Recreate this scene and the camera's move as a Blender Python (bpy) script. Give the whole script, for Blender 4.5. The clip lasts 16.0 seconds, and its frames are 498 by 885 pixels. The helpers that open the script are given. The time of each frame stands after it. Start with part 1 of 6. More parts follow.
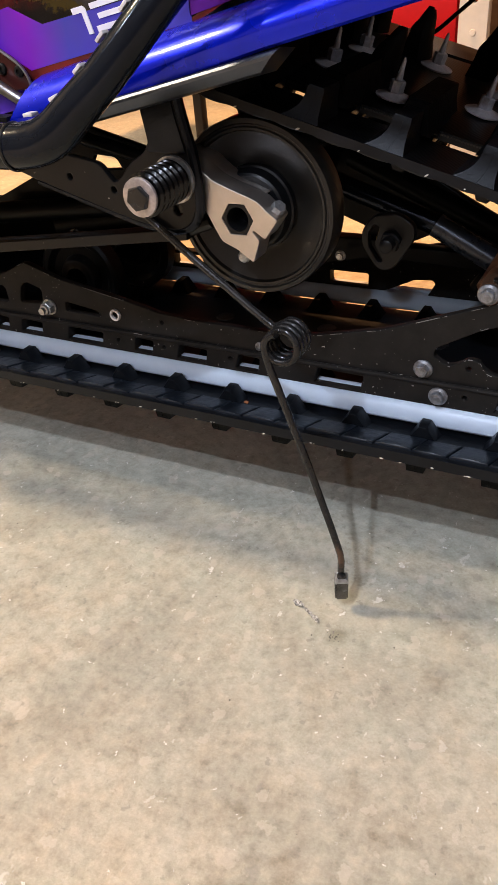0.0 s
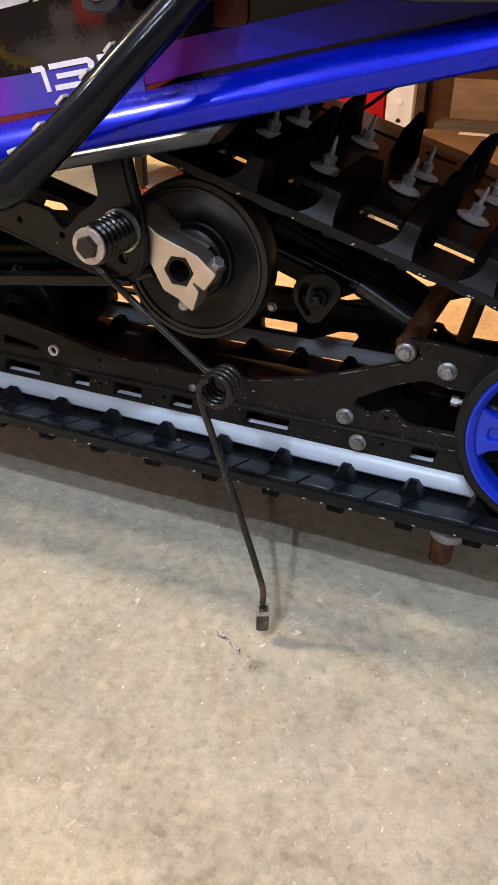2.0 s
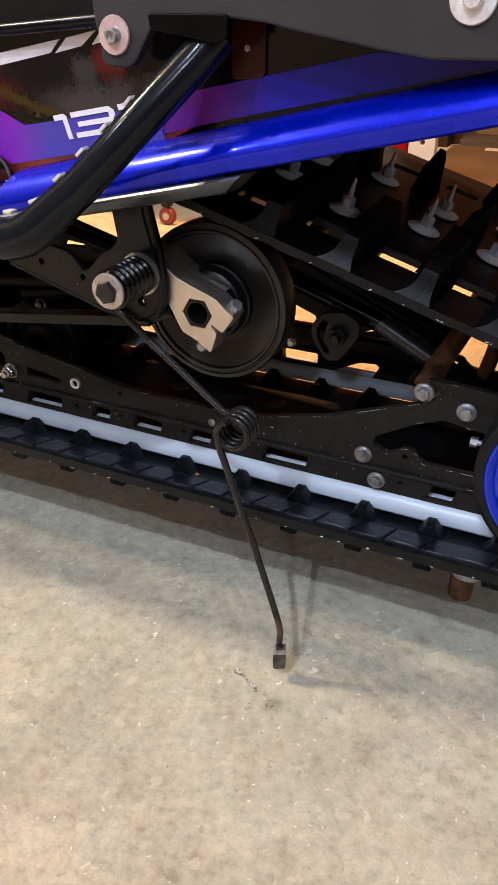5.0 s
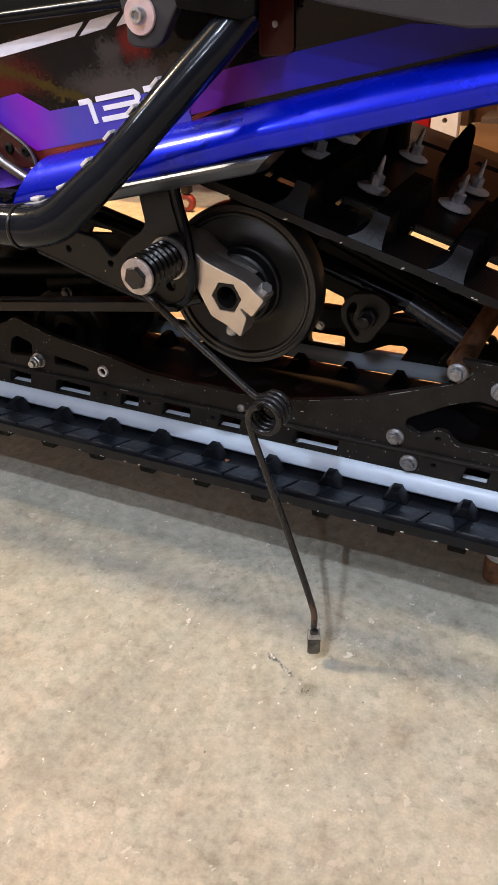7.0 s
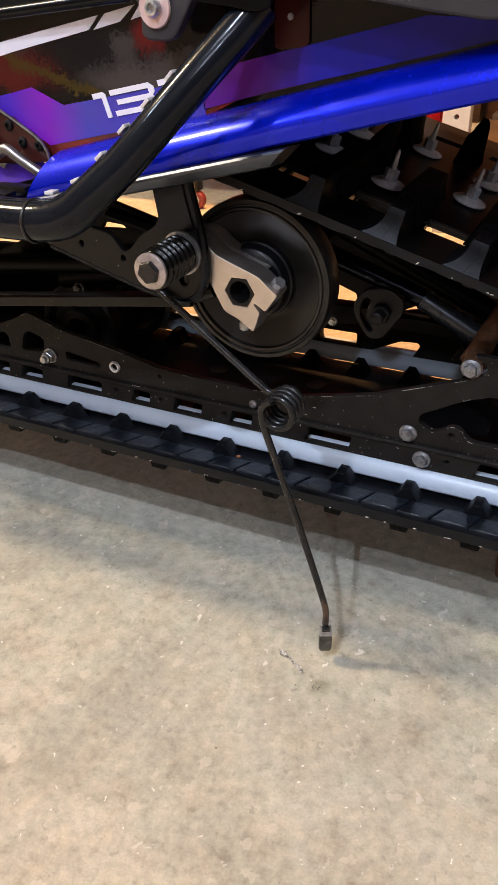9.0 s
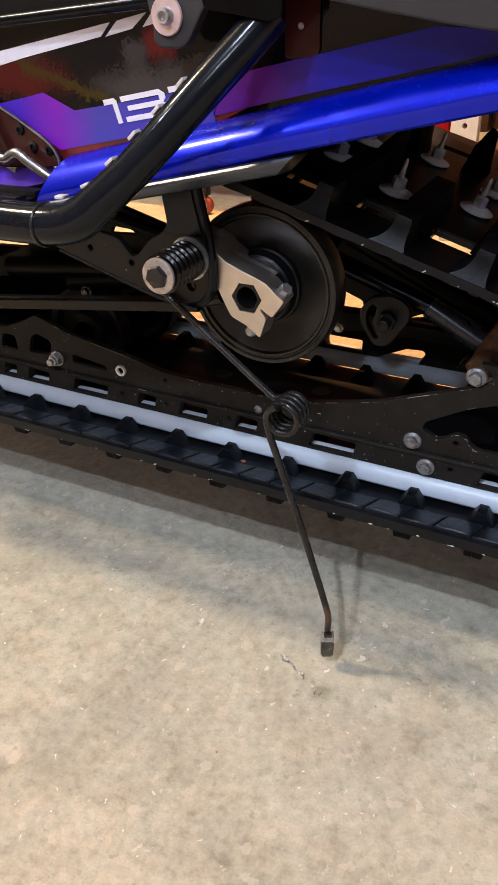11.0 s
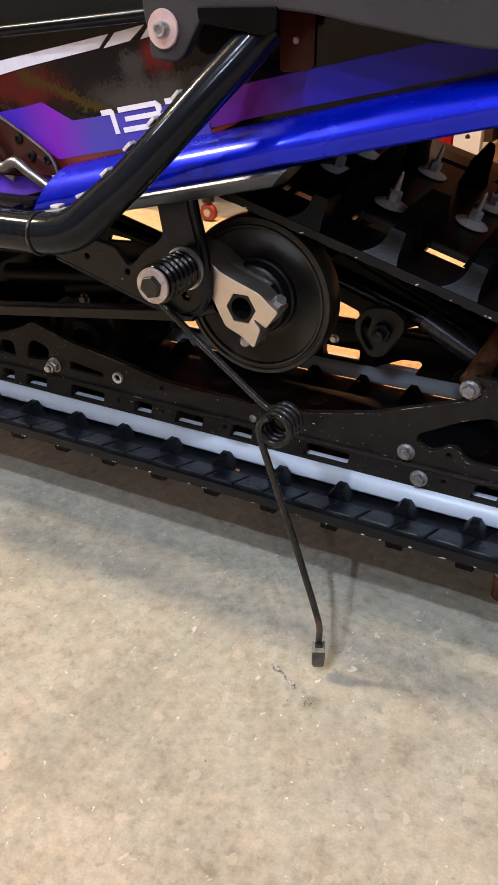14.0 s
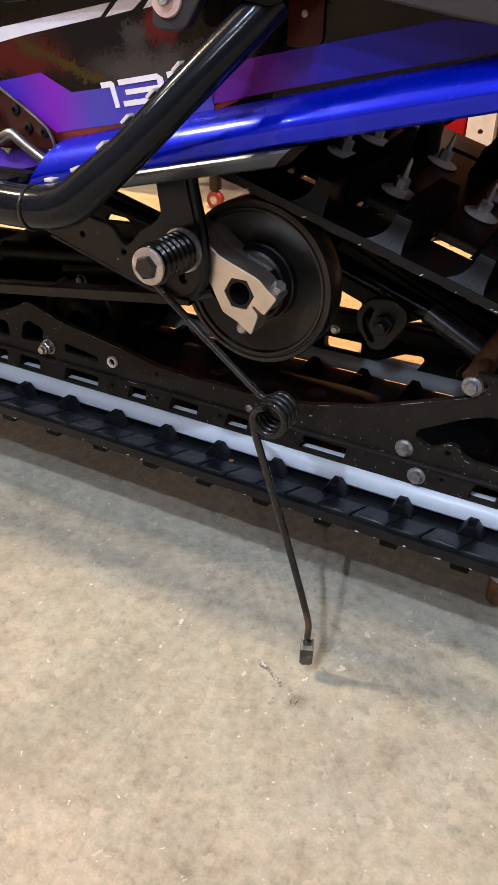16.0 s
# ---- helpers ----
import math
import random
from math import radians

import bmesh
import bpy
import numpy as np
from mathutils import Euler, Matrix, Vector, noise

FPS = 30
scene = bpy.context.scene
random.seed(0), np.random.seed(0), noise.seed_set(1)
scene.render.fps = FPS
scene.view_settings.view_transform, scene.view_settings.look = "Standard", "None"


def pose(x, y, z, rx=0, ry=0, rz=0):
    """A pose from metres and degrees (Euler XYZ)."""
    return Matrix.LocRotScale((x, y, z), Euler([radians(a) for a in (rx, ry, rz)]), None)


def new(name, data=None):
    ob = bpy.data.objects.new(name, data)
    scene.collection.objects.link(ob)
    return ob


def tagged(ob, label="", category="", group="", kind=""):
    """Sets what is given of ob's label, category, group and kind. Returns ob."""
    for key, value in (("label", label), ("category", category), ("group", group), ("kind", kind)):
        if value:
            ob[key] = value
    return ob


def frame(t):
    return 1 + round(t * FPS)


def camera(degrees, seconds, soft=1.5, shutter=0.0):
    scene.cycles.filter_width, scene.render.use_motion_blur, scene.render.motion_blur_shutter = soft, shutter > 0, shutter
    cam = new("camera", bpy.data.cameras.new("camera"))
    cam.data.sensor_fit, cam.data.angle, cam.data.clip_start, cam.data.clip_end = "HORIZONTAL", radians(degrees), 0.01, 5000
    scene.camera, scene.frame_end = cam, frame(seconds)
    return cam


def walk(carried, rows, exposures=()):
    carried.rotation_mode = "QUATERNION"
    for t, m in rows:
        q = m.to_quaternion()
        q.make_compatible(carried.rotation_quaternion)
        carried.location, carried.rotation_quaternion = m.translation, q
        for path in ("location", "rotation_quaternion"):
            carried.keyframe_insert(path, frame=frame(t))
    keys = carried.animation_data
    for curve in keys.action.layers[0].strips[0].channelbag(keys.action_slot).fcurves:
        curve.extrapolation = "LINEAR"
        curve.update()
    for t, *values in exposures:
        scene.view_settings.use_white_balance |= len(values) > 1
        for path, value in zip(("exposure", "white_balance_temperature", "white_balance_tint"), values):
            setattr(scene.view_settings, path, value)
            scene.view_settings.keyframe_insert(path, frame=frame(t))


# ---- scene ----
cam = camera(36.32, 16.0)
ROWS = [
    (0.0, 0.2621, -0.5574, 0.4903, 56.12, 4.23, 26.65),
    (0.5, 0.2542, -0.5674, 0.4854, 57.17, 2.92, 25.19),
    (1.0, 0.2552, -0.5788, 0.4932, 57.65, 1.94, 24.16),
    (1.5, 0.2592, -0.5855, 0.5021, 58.17, 0.26, 23.69),
    (2.0, 0.2695, -0.5850, 0.5131, 58.59, -0.72, 22.98),
    (2.5, 0.2743, -0.5752, 0.5108, 58.78, -0.74, 22.55),
    (3.0, 0.2760, -0.5700, 0.5107, 58.51, -0.82, 22.56),
    (5.5, 0.2657, -0.5733, 0.5381, 59.43, 0.31, 25.65),
    (6.0, 0.2612, -0.5773, 0.5352, 59.22, 0.80, 26.36),
    (6.5, 0.2606, -0.5751, 0.5331, 58.65, 1.52, 25.95),
    (7.0, 0.2614, -0.5729, 0.5309, 58.35, 1.63, 25.62),
    (7.5, 0.2574, -0.5728, 0.5288, 57.99, 1.62, 25.91),
    (8.0, 0.2582, -0.5724, 0.5276, 57.79, 1.74, 26.05),
    (8.5, 0.2593, -0.5730, 0.5285, 57.96, 1.89, 26.10),
    (9.0, 0.2579, -0.5740, 0.5283, 58.23, 1.76, 26.25),
    (9.5, 0.2588, -0.5751, 0.5277, 58.46, 1.68, 26.35),
    (10.0, 0.2593, -0.5753, 0.5287, 58.60, 1.73, 26.50),
    (12.5, 0.2562, -0.5778, 0.5298, 58.74, 0.40, 27.58),
    (13.0, 0.2596, -0.5778, 0.5306, 58.89, 0.49, 27.73),
    (13.5, 0.2630, -0.5759, 0.5321, 59.01, 0.62, 27.67),
    (14.0, 0.2656, -0.5724, 0.5329, 59.09, 0.72, 27.52),
    (14.5, 0.2627, -0.5689, 0.5294, 58.97, 0.11, 27.98),
    (15.0, 0.2608, -0.5683, 0.5340, 59.36, -0.54, 28.60),
    (15.5, 0.2608, -0.5644, 0.5299, 59.36, -0.87, 28.86),
    (16.0, 0.2639, -0.5570, 0.5224, 58.50, -1.02, 28.64),
]
walk(cam, [(t, pose(x, y, z, rx, ry, rz)) for t, x, y, z, rx, ry, rz in ROWS])

# ---- light ----
world = bpy.data.worlds.new("garage_air")
scene.world = world
world.use_nodes = True
world.node_tree.nodes["Background"].inputs[0].default_value = (0.9, 0.95, 1.0, 1)
world.node_tree.nodes["Background"].inputs[1].default_value = 0.012


def lamp(name, place, watts, radius, colour, kind="POINT"):
    data = bpy.data.lights.new(name, kind)
    data.energy, data.color = watts, colour
    if kind == "POINT":
        data.shadow_soft_size = radius
    ob = new(name, data)
    ob.location = place
    return ob


COOL = (0.86, 0.97, 1.20)
lamp("cool_bulb", (0.0, -1.45, 2.3), 80, 0.012, COOL)
lamp("cool_bulb", (-0.1, -1.95, 2.3), 80, 0.012, COOL)
lamp("cool_bulb", (-1.8, -1.5, 2.3), 46, 0.03, COOL)
# added fill with no known source, set low to light the far slide strip
lamp("cool_bulb", (0.6, -2.45, 1.75), 28, 0.05, COOL)
# added fill with no known source, to brighten the studs
lamp("rear_stud_fill", (2.5, -0.3, 1.8), 18, 0.05, COOL)
lamp("warm_bulb_at_front", (-2.0, -0.6, 2.35), 312, 0.13, (1.0, 0.79, 0.53))
lamp("warm_bulb_behind", (-0.6, 1.05, 1.75), 325, 0.06, (1.0, 0.485, 0.205))


# ---- materials ----
def material(name, colour, rough=0.5, metal=0.0, dark=None, scale=40.0, mix=0.5, bump=0.0, bump_scale=200.0, coat=0.0, spots=None, rough_var=0.12, spec=0.5):
    """A surface with broad variation to a second colour, fine grain, and, with spots, pale chips."""
    m = bpy.data.materials.new(name)
    m.use_nodes = True
    nt = m.node_tree
    b = nt.nodes["Principled BSDF"]
    b.inputs["Metallic"].default_value = metal
    b.inputs["Coat Weight"].default_value = coat
    b.inputs["Specular IOR Level"].default_value = spec
    b.inputs["Coat Roughness"].default_value = 0.06
    co = nt.nodes.new("ShaderNodeTexCoord")
    n1 = nt.nodes.new("ShaderNodeTexNoise")
    n1.inputs["Scale"].default_value, n1.inputs["Detail"].default_value = scale, 6
    n1.inputs["Roughness"].default_value = 0.65
    nt.links.new(co.outputs["Object"], n1.inputs["Vector"])
    ramp = nt.nodes.new("ShaderNodeValToRGB")
    ramp.color_ramp.elements[0].position, ramp.color_ramp.elements[1].position = 0.5 - mix * 0.3, 0.5 + mix * 0.3
    ramp.color_ramp.elements[0].color = (*(dark or [c * 0.7 for c in colour]), 1)
    ramp.color_ramp.elements[1].color = (*colour, 1)
    nt.links.new(n1.outputs["Fac"], ramp.inputs["Fac"])
    out = ramp.outputs["Color"]
    if spots:
        n3 = nt.nodes.new("ShaderNodeTexNoise")
        n3.inputs["Scale"].default_value, n3.inputs["Detail"].default_value = spots[1], 3
        nt.links.new(co.outputs["Object"], n3.inputs["Vector"])
        r3 = nt.nodes.new("ShaderNodeValToRGB")
        r3.color_ramp.elements[0].position, r3.color_ramp.elements[1].position = spots[2], spots[2] + 0.02
        nt.links.new(n3.outputs["Fac"], r3.inputs["Fac"])
        mx = nt.nodes.new("ShaderNodeMixRGB")
        mx.inputs[2].default_value = (*spots[0], 1)
        nt.links.new(r3.outputs["Color"], mx.inputs[0])
        nt.links.new(out, mx.inputs[1])
        out = mx.outputs[0]
    nt.links.new(out, b.inputs["Base Color"])
    mr = nt.nodes.new("ShaderNodeMapRange")
    mr.inputs["To Min"].default_value, mr.inputs["To Max"].default_value = max(0.03, rough - rough_var), min(1, rough + rough_var)
    nt.links.new(n1.outputs["Fac"], mr.inputs["Value"])
    nt.links.new(mr.outputs["Result"], b.inputs["Roughness"])
    if bump:
        n2 = nt.nodes.new("ShaderNodeTexNoise")
        n2.inputs["Scale"].default_value, n2.inputs["Detail"].default_value = bump_scale, 4
        nt.links.new(co.outputs["Object"], n2.inputs["Vector"])
        bp = nt.nodes.new("ShaderNodeBump")
        bp.inputs["Strength"].default_value, bp.inputs["Distance"].default_value = bump, 0.002
        nt.links.new(n2.outputs["Fac"], bp.inputs["Height"])
        nt.links.new(bp.outputs["Normal"], b.inputs["Normal"])
    return m


BLACK_PAINT = material("black_painted_steel", (0.0058, 0.0055, 0.0055), 0.36, 0, (0.0034, 0.0033, 0.0034), 60, spec=0.25, bump=0.08, bump_scale=900, spots=((0.35, 0.34, 0.32), 330, 0.745))
RAIL_PAINT = material("black_anodised_rail", (0.0215, 0.019, 0.0166), 0.5, 0.0, (0.0135, 0.012, 0.0107), 50, spec=0.12, bump=0.1, bump_scale=900, spots=((0.40, 0.38, 0.35), 340, 0.705))
GLOSS_BLACK = material("glossy_black_tube", (0.021, 0.024, 0.031), 0.215, 0.92, (0.014, 0.0165, 0.021), 90, rough_var=0.06, bump=0.03, bump_scale=500, spec=0.3)
BLACK_PLASTIC = material("black_wheel_plastic", (0.0105, 0.0094, 0.0080), 0.34, 0, (0.0078, 0.0070, 0.0060), 70, spec=0.42, bump=0.06, bump_scale=700)
RUBBER = material("track_rubber", (0.0058, 0.0070, 0.0092), 0.42, 0, (0.003, 0.0037, 0.005), 55, spec=0.2, bump=0.09, bump_scale=420, spots=((0.4, 0.38, 0.34), 260, 0.78))
# paler, bluer copy of the track rubber with the light on the pads put in
PAD_RUBBER = material("lit_pad_rubber", (0.0115, 0.0155, 0.0220), 0.34, 0, (0.005, 0.0068, 0.010), 70, spec=0.34, bump=0.4, bump_scale=140, spots=((0.4, 0.38, 0.34), 260, 0.78))
# darker copy of the track rubber with the shade on the lugs put in
RUBBER_SHADED = material("shade_toned_lug_rubber", (0.0011, 0.0012, 0.0014), 0.6, 0, (0.0007, 0.0008, 0.0009), 70, spec=0.08, bump=0.3, bump_scale=350)
TYRE = material("tyre_rubber", (0.008, 0.008, 0.008), 0.6, 0, (0.005, 0.005, 0.005), 60, bump=0.1, spec=0.3)
SLIDE = material("white_slide_plastic", (0.585, 0.68, 0.785), 0.36, 0, (0.50, 0.575, 0.69), 22, mix=0.8, bump=0.05, bump_scale=300)
ALLOY = material("bead_blasted_aluminium", (0.66, 0.60, 0.55), 0.4, 1.0, (0.58, 0.53, 0.485), 80, bump=0.06, bump_scale=1500)
STEEL = material("zinc_plated_steel", (0.55, 0.55, 0.55), 0.35, 0.85, (0.30, 0.29, 0.28), 250, bump=0.08, bump_scale=900)
BOLT_GREY = material("grey_bolt_steel", (0.34, 0.35, 0.37), 0.45, 0.65, (0.17, 0.16, 0.155), 200, bump=0.1, bump_scale=700)
DULL_STEEL = material("dull_steel_stud", (0.58, 0.60, 0.66), 0.45, 0.35, (0.36, 0.355, 0.37), 200, bump=0.1, bump_scale=700)
WASHER = material("aluminium_washer", (0.76, 0.74, 0.76), 0.38, 0.25, (0.58, 0.54, 0.54), 200, bump=0.05, bump_scale=900)
SPRING_STEEL = material("oiled_spring_steel", (0.027, 0.026, 0.026), 0.24, 0.45, (0.017, 0.0165, 0.016), 90, bump=0.006, bump_scale=300, rough_var=0.04)
RUST = material("rusty_steel_tube", (0.25, 0.115, 0.056), 0.5, 0.15, (0.06, 0.032, 0.02), 90, bump=0.2, bump_scale=500)
BLUE = material("metallic_blue_paint", (0.0006, 0.012, 0.58), 0.27, 0.55, (0.0005, 0.009, 0.50), 25, coat=0.4, rough_var=0.05, spec=0.2, bump=0.03, bump_scale=2600)
BLUE_WHEEL = material("blue_wheel_plastic", (0.006, 0.034, 0.54), 0.3, 0, (0.005, 0.028, 0.46), 40, rough_var=0.06, bump=0.03, bump_scale=500)
WHITE_DECAL = material("white_vinyl", (0.80, 0.77, 0.82), 0.3, 0, (0.74, 0.71, 0.78), 60, rough_var=0.05)
GREY_PLASTIC = material("textured_grey_plastic", (0.031, 0.028, 0.031), 0.72, 0, (0.024, 0.0215, 0.024), 14, bump=0.12, bump_scale=1900, spec=0.3)
TUBE_BLACK = material("satin_black_tube", (0.0058, 0.0078, 0.0118), 0.13, 0.0, (0.0044, 0.0060, 0.0092), 70, rough_var=0.03, bump=0.03, bump_scale=420, spec=0.2)
CHROME = material("polished_steel", (0.42, 0.42, 0.43), 0.3, 1.0, (0.26, 0.26, 0.28), 60, rough_var=0.05)
LIP_STEEL = material("satin_steel_lip", (0.105, 0.118, 0.145), 0.40, 1.0, (0.08, 0.09, 0.112), 40)
MAROON = material("glossy_maroon_plate", (0.044, 0.0105, 0.009), 0.16, 0, (0.028, 0.0075, 0.0065), 30, rough_var=0.05, spec=0.3)
# shade of the tunnel and recesses is put into this near-black base
INSIDE = material("shade_toned_aluminium", (0.0032, 0.0034, 0.0038), 0.6, 0.0, (0.002, 0.0022, 0.0025), 20, spec=0.15)
# shade inside the suspension is put into this near-black base
SHADE_BLACK = material("shade_toned_black_paint", (0.0009, 0.001, 0.0012), 0.4, 0, (0.0006, 0.0007, 0.0008), 60, spec=0.1, bump=0.05, bump_scale=700)
RED_PRINT = material("brick_red_print", (0.20, 0.013, 0.010), 0.2, 0, (0.05, 0.010, 0.008), 26, coat=0.4, rough_var=0.05)
BLOCK_STEEL = material("dark_forged_steel", (0.15, 0.147, 0.145), 0.24, 0.9, (0.075, 0.072, 0.07), 120, bump=0.01, bump_scale=700)
STUD_HEAD = material("dull_stud_head", (0.035, 0.032, 0.032), 0.4, 0.4, (0.02, 0.018, 0.018), 160, bump=0.06, bump_scale=700)
CHIP = material("pale_rubber_chips", (0.62, 0.58, 0.50), 0.7, 0, (0.45, 0.42, 0.36), 300)
SHOCK_PAINT = material("blue_grey_shock_paint", (0.036, 0.042, 0.055), 0.28, 0.4, (0.02, 0.023, 0.03), 60)
FRAY = material("frayed_fabric_cord", (0.16, 0.12, 0.08), 0.9, 0, (0.07, 0.055, 0.035), 400)
# pink reflection on the flap washer is put into its base colour
PINK_WASHER = material("washer_pink_reflection", (0.74, 0.56, 0.57), 0.38, 0.5, (0.62, 0.46, 0.47), 120, bump=0.04, bump_scale=900)
WORN_METAL = material("bare_worn_metal", (0.42, 0.40, 0.37), 0.5, 0.5, (0.25, 0.24, 0.22), 300)
CORD = material("worn_bead_cord", (0.012, 0.0115, 0.011), 0.5, 0, (0.006, 0.0058, 0.0055), 300)


SLOPE = 0.0189


def floor_z(x):
    return SLOPE * x


def concrete_material():
    m = bpy.data.materials.new("worn_concrete")
    m.use_nodes = True
    nt = m.node_tree
    b = nt.nodes["Principled BSDF"]
    co = nt.nodes.new("ShaderNodeTexCoord")

    def noise_node(scale, detail=6.0, rough=0.6):
        n = nt.nodes.new("ShaderNodeTexNoise")
        n.inputs["Scale"].default_value, n.inputs["Detail"].default_value, n.inputs["Roughness"].default_value = scale, detail, rough
        nt.links.new(co.outputs["Object"], n.inputs["Vector"])
        return n

    def ramp_node(src, *stops):
        r = nt.nodes.new("ShaderNodeValToRGB")
        els = r.color_ramp.elements
        while len(els) < len(stops):
            els.new(0.5)
        for el, (p, c) in zip(els, stops):
            el.position, el.color = p, (*c, 1)
        nt.links.new(src, r.inputs["Fac"])
        return r.outputs["Color"]

    def mixed(kind, fac, a, c):
        x = nt.nodes.new("ShaderNodeMixRGB")
        x.blend_type = kind
        if isinstance(fac, float):
            x.inputs[0].default_value = fac
        else:
            nt.links.new(fac, x.inputs[0])
        nt.links.new(a, x.inputs[1])
        nt.links.new(c, x.inputs[2])
        return x.outputs[0]

    broad = noise_node(5.0, 5, 0.6)
    stain = noise_node(24.0, 8, 0.66)
    mid = noise_node(92.0, 7, 0.62)
    hue = noise_node(30.0, 5, 0.6)
    fine = noise_node(420.0, 4, 0.7)
    base = ramp_node(broad.outputs["Fac"], (0.34, (0.36, 0.338, 0.283)), (0.5, (0.448, 0.417, 0.345)), (0.66, (0.49, 0.447, 0.362)))
    clouds = ramp_node(stain.outputs["Fac"], (0.30, (0.84, 0.83, 0.82)), (0.45, (0.965, 0.96, 0.955)), (0.6, (1.04, 1.04, 1.04)), (0.75, (1.12, 1.12, 1.12)))
    col = mixed("MULTIPLY", 1.0, base, clouds)
    # colour cast of the lamps painted in: redder on one side, greyer under the sled
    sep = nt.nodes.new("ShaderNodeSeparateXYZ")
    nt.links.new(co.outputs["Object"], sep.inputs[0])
    cast_y = nt.nodes.new("ShaderNodeMath")
    cast_y.operation = "MULTIPLY_ADD"
    cast_y.inputs[1].default_value = 0.35
    nt.links.new(stain.outputs["Fac"], cast_y.inputs[0])
    nt.links.new(sep.outputs["Y"], cast_y.inputs[2])
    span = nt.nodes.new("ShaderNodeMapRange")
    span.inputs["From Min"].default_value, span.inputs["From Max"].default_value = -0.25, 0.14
    nt.links.new(cast_y.outputs[0], span.inputs["Value"])
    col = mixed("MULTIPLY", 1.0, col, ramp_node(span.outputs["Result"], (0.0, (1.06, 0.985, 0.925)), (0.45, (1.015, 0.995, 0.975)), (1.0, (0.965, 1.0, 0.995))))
    patch = ramp_node(mid.outputs["Fac"], (0.32, (0.77, 0.765, 0.735)), (0.43, (0.93, 0.925, 0.905)), (0.54, (1.03, 1.03, 1.02)), (0.68, (1.15, 1.14, 1.115)))
    col = mixed("MULTIPLY", 1.0, col, patch)
    tint = ramp_node(hue.outputs["Fac"], (0.34, (0.955, 1.0, 1.0)), (0.5, (1.0, 1.0, 1.0)), (0.66, (1.06, 0.99, 0.93)))
    col = mixed("MULTIPLY", 0.55, col, tint)
    # worn skin: soft-edged darker and paler islands where the surface has been rubbed
    rub, where = noise_node(46.0, 10, 0.70), noise_node(7.0, 3, 0.5)
    mask = mixed("MULTIPLY", 1.0, ramp_node(where.outputs["Fac"], (0.42, (0.1, 0.1, 0.1)), (0.58, (1, 1, 1))), ramp_node(span.outputs["Result"], (0.05, (0.9, 0.9, 0.9)), (0.5, (0.1, 0.1, 0.1))))
    col = mixed("MULTIPLY", mask, col, ramp_node(rub.outputs["Fac"], (0.36, (0.80, 0.775, 0.745)), (0.45, (0.945, 0.935, 0.92)), (0.53, (1.01, 1.01, 1.01)), (0.62, (1.07, 1.06, 1.04))))
    grain = ramp_node(fine.outputs["Fac"], (0.35, (0.84, 0.835, 0.825)), (0.65, (1.09, 1.09, 1.08)))
    col = mixed("MULTIPLY", 0.6, col, grain)

    pits = noise_node(190.0, 5, 0.75)
    col = mixed("MULTIPLY", 0.5, col, ramp_node(pits.outputs["Fac"], (0.33, (0.66, 0.64, 0.62)), (0.42, (0.98, 0.98, 0.98)), (0.62, (1.0, 1.0, 1.0)), (0.72, (1.16, 1.16, 1.15))))

    def flecks(scale, share, size, colour, amount, stretch=None, within=None):
        """Scattered chips: a few cells of the pattern, each with a small spot."""
        vor = nt.nodes.new("ShaderNodeTexVoronoi")
        vor.inputs["Scale"].default_value = scale
        bend = mixed("ADD", 0.02, co.outputs["Object"], mid.outputs["Color"])
        if stretch:
            mp = nt.nodes.new("ShaderNodeMapping")
            mp.inputs["Rotation"].default_value = (0, 0, stretch[1])
            mp.inputs["Scale"].default_value = (1, stretch[0], 1)
            nt.links.new(bend, mp.inputs["Vector"])
            bend = mp.outputs["Vector"]
        nt.links.new(bend, vor.inputs["Vector"])
        sel = nt.nodes.new("ShaderNodeSeparateColor")
        nt.links.new(vor.outputs["Color"], sel.inputs[0])
        pick = ramp_node(sel.outputs[0], (1 - share, (0, 0, 0)), (1 - share + 0.005, (1, 1, 1)))
        near = ramp_node(vor.outputs["Distance"], (size, (1, 1, 1)), (size + 0.05, (0, 0, 0)))
        both = mixed("MULTIPLY", 1.0, pick, near)
        if within:
            both = mixed("MULTIPLY", 1.0, both, within)
        k = nt.nodes.new("ShaderNodeMath")
        k.operation = "MULTIPLY"
        k.inputs[1].default_value = amount
        nt.links.new(both, k.inputs[0])
        ink = nt.nodes.new("ShaderNodeRGB")
        ink.outputs[0].default_value = (*colour, 1)
        return mixed("MIX", k.outputs[0], col, ink.outputs[0])

    col = flecks(70.0, 0.12, 0.34, (0.60, 0.53, 0.43), 0.42)
    col = flecks(44.0, 0.08, 0.30, (0.60, 0.52, 0.42), 0.34)
    col = flecks(120.0, 0.08, 0.25, (0.22, 0.20, 0.165), 0.42)
    col = flecks(60.0, 0.05, 0.30, (0.24, 0.22, 0.185), 0.30)
    col = flecks(150.0, 0.03, 0.20, (0.66, 0.62, 0.54), 0.5, (0.3, 0.5))
    col = flecks(150.0, 0.03, 0.16, (0.66, 0.62, 0.54), 0.45, (0.25, -0.9))
    col = flecks(110.0, 0.03, 0.14, (0.23, 0.20, 0.17), 0.35, (0.25, 1.3))
    col = flecks(190.0, 0.03, 0.20, (0.80, 0.76, 0.69), 0.8)
    col = flecks(210.0, 0.008, 0.14, (0.78, 0.74, 0.67), 0.75, (0.22, 0.2))
    col = flecks(300.0, 0.007, 0.22, (0.92, 0.90, 0.86), 0.9)
    col = flecks(60.0, 0.035, 0.10, (0.70, 0.66, 0.58), 0.55, (0.12, -0.45))
    col = flecks(75.0, 0.03, 0.10, (0.72, 0.68, 0.60), 0.5, (0.14, 0.75))
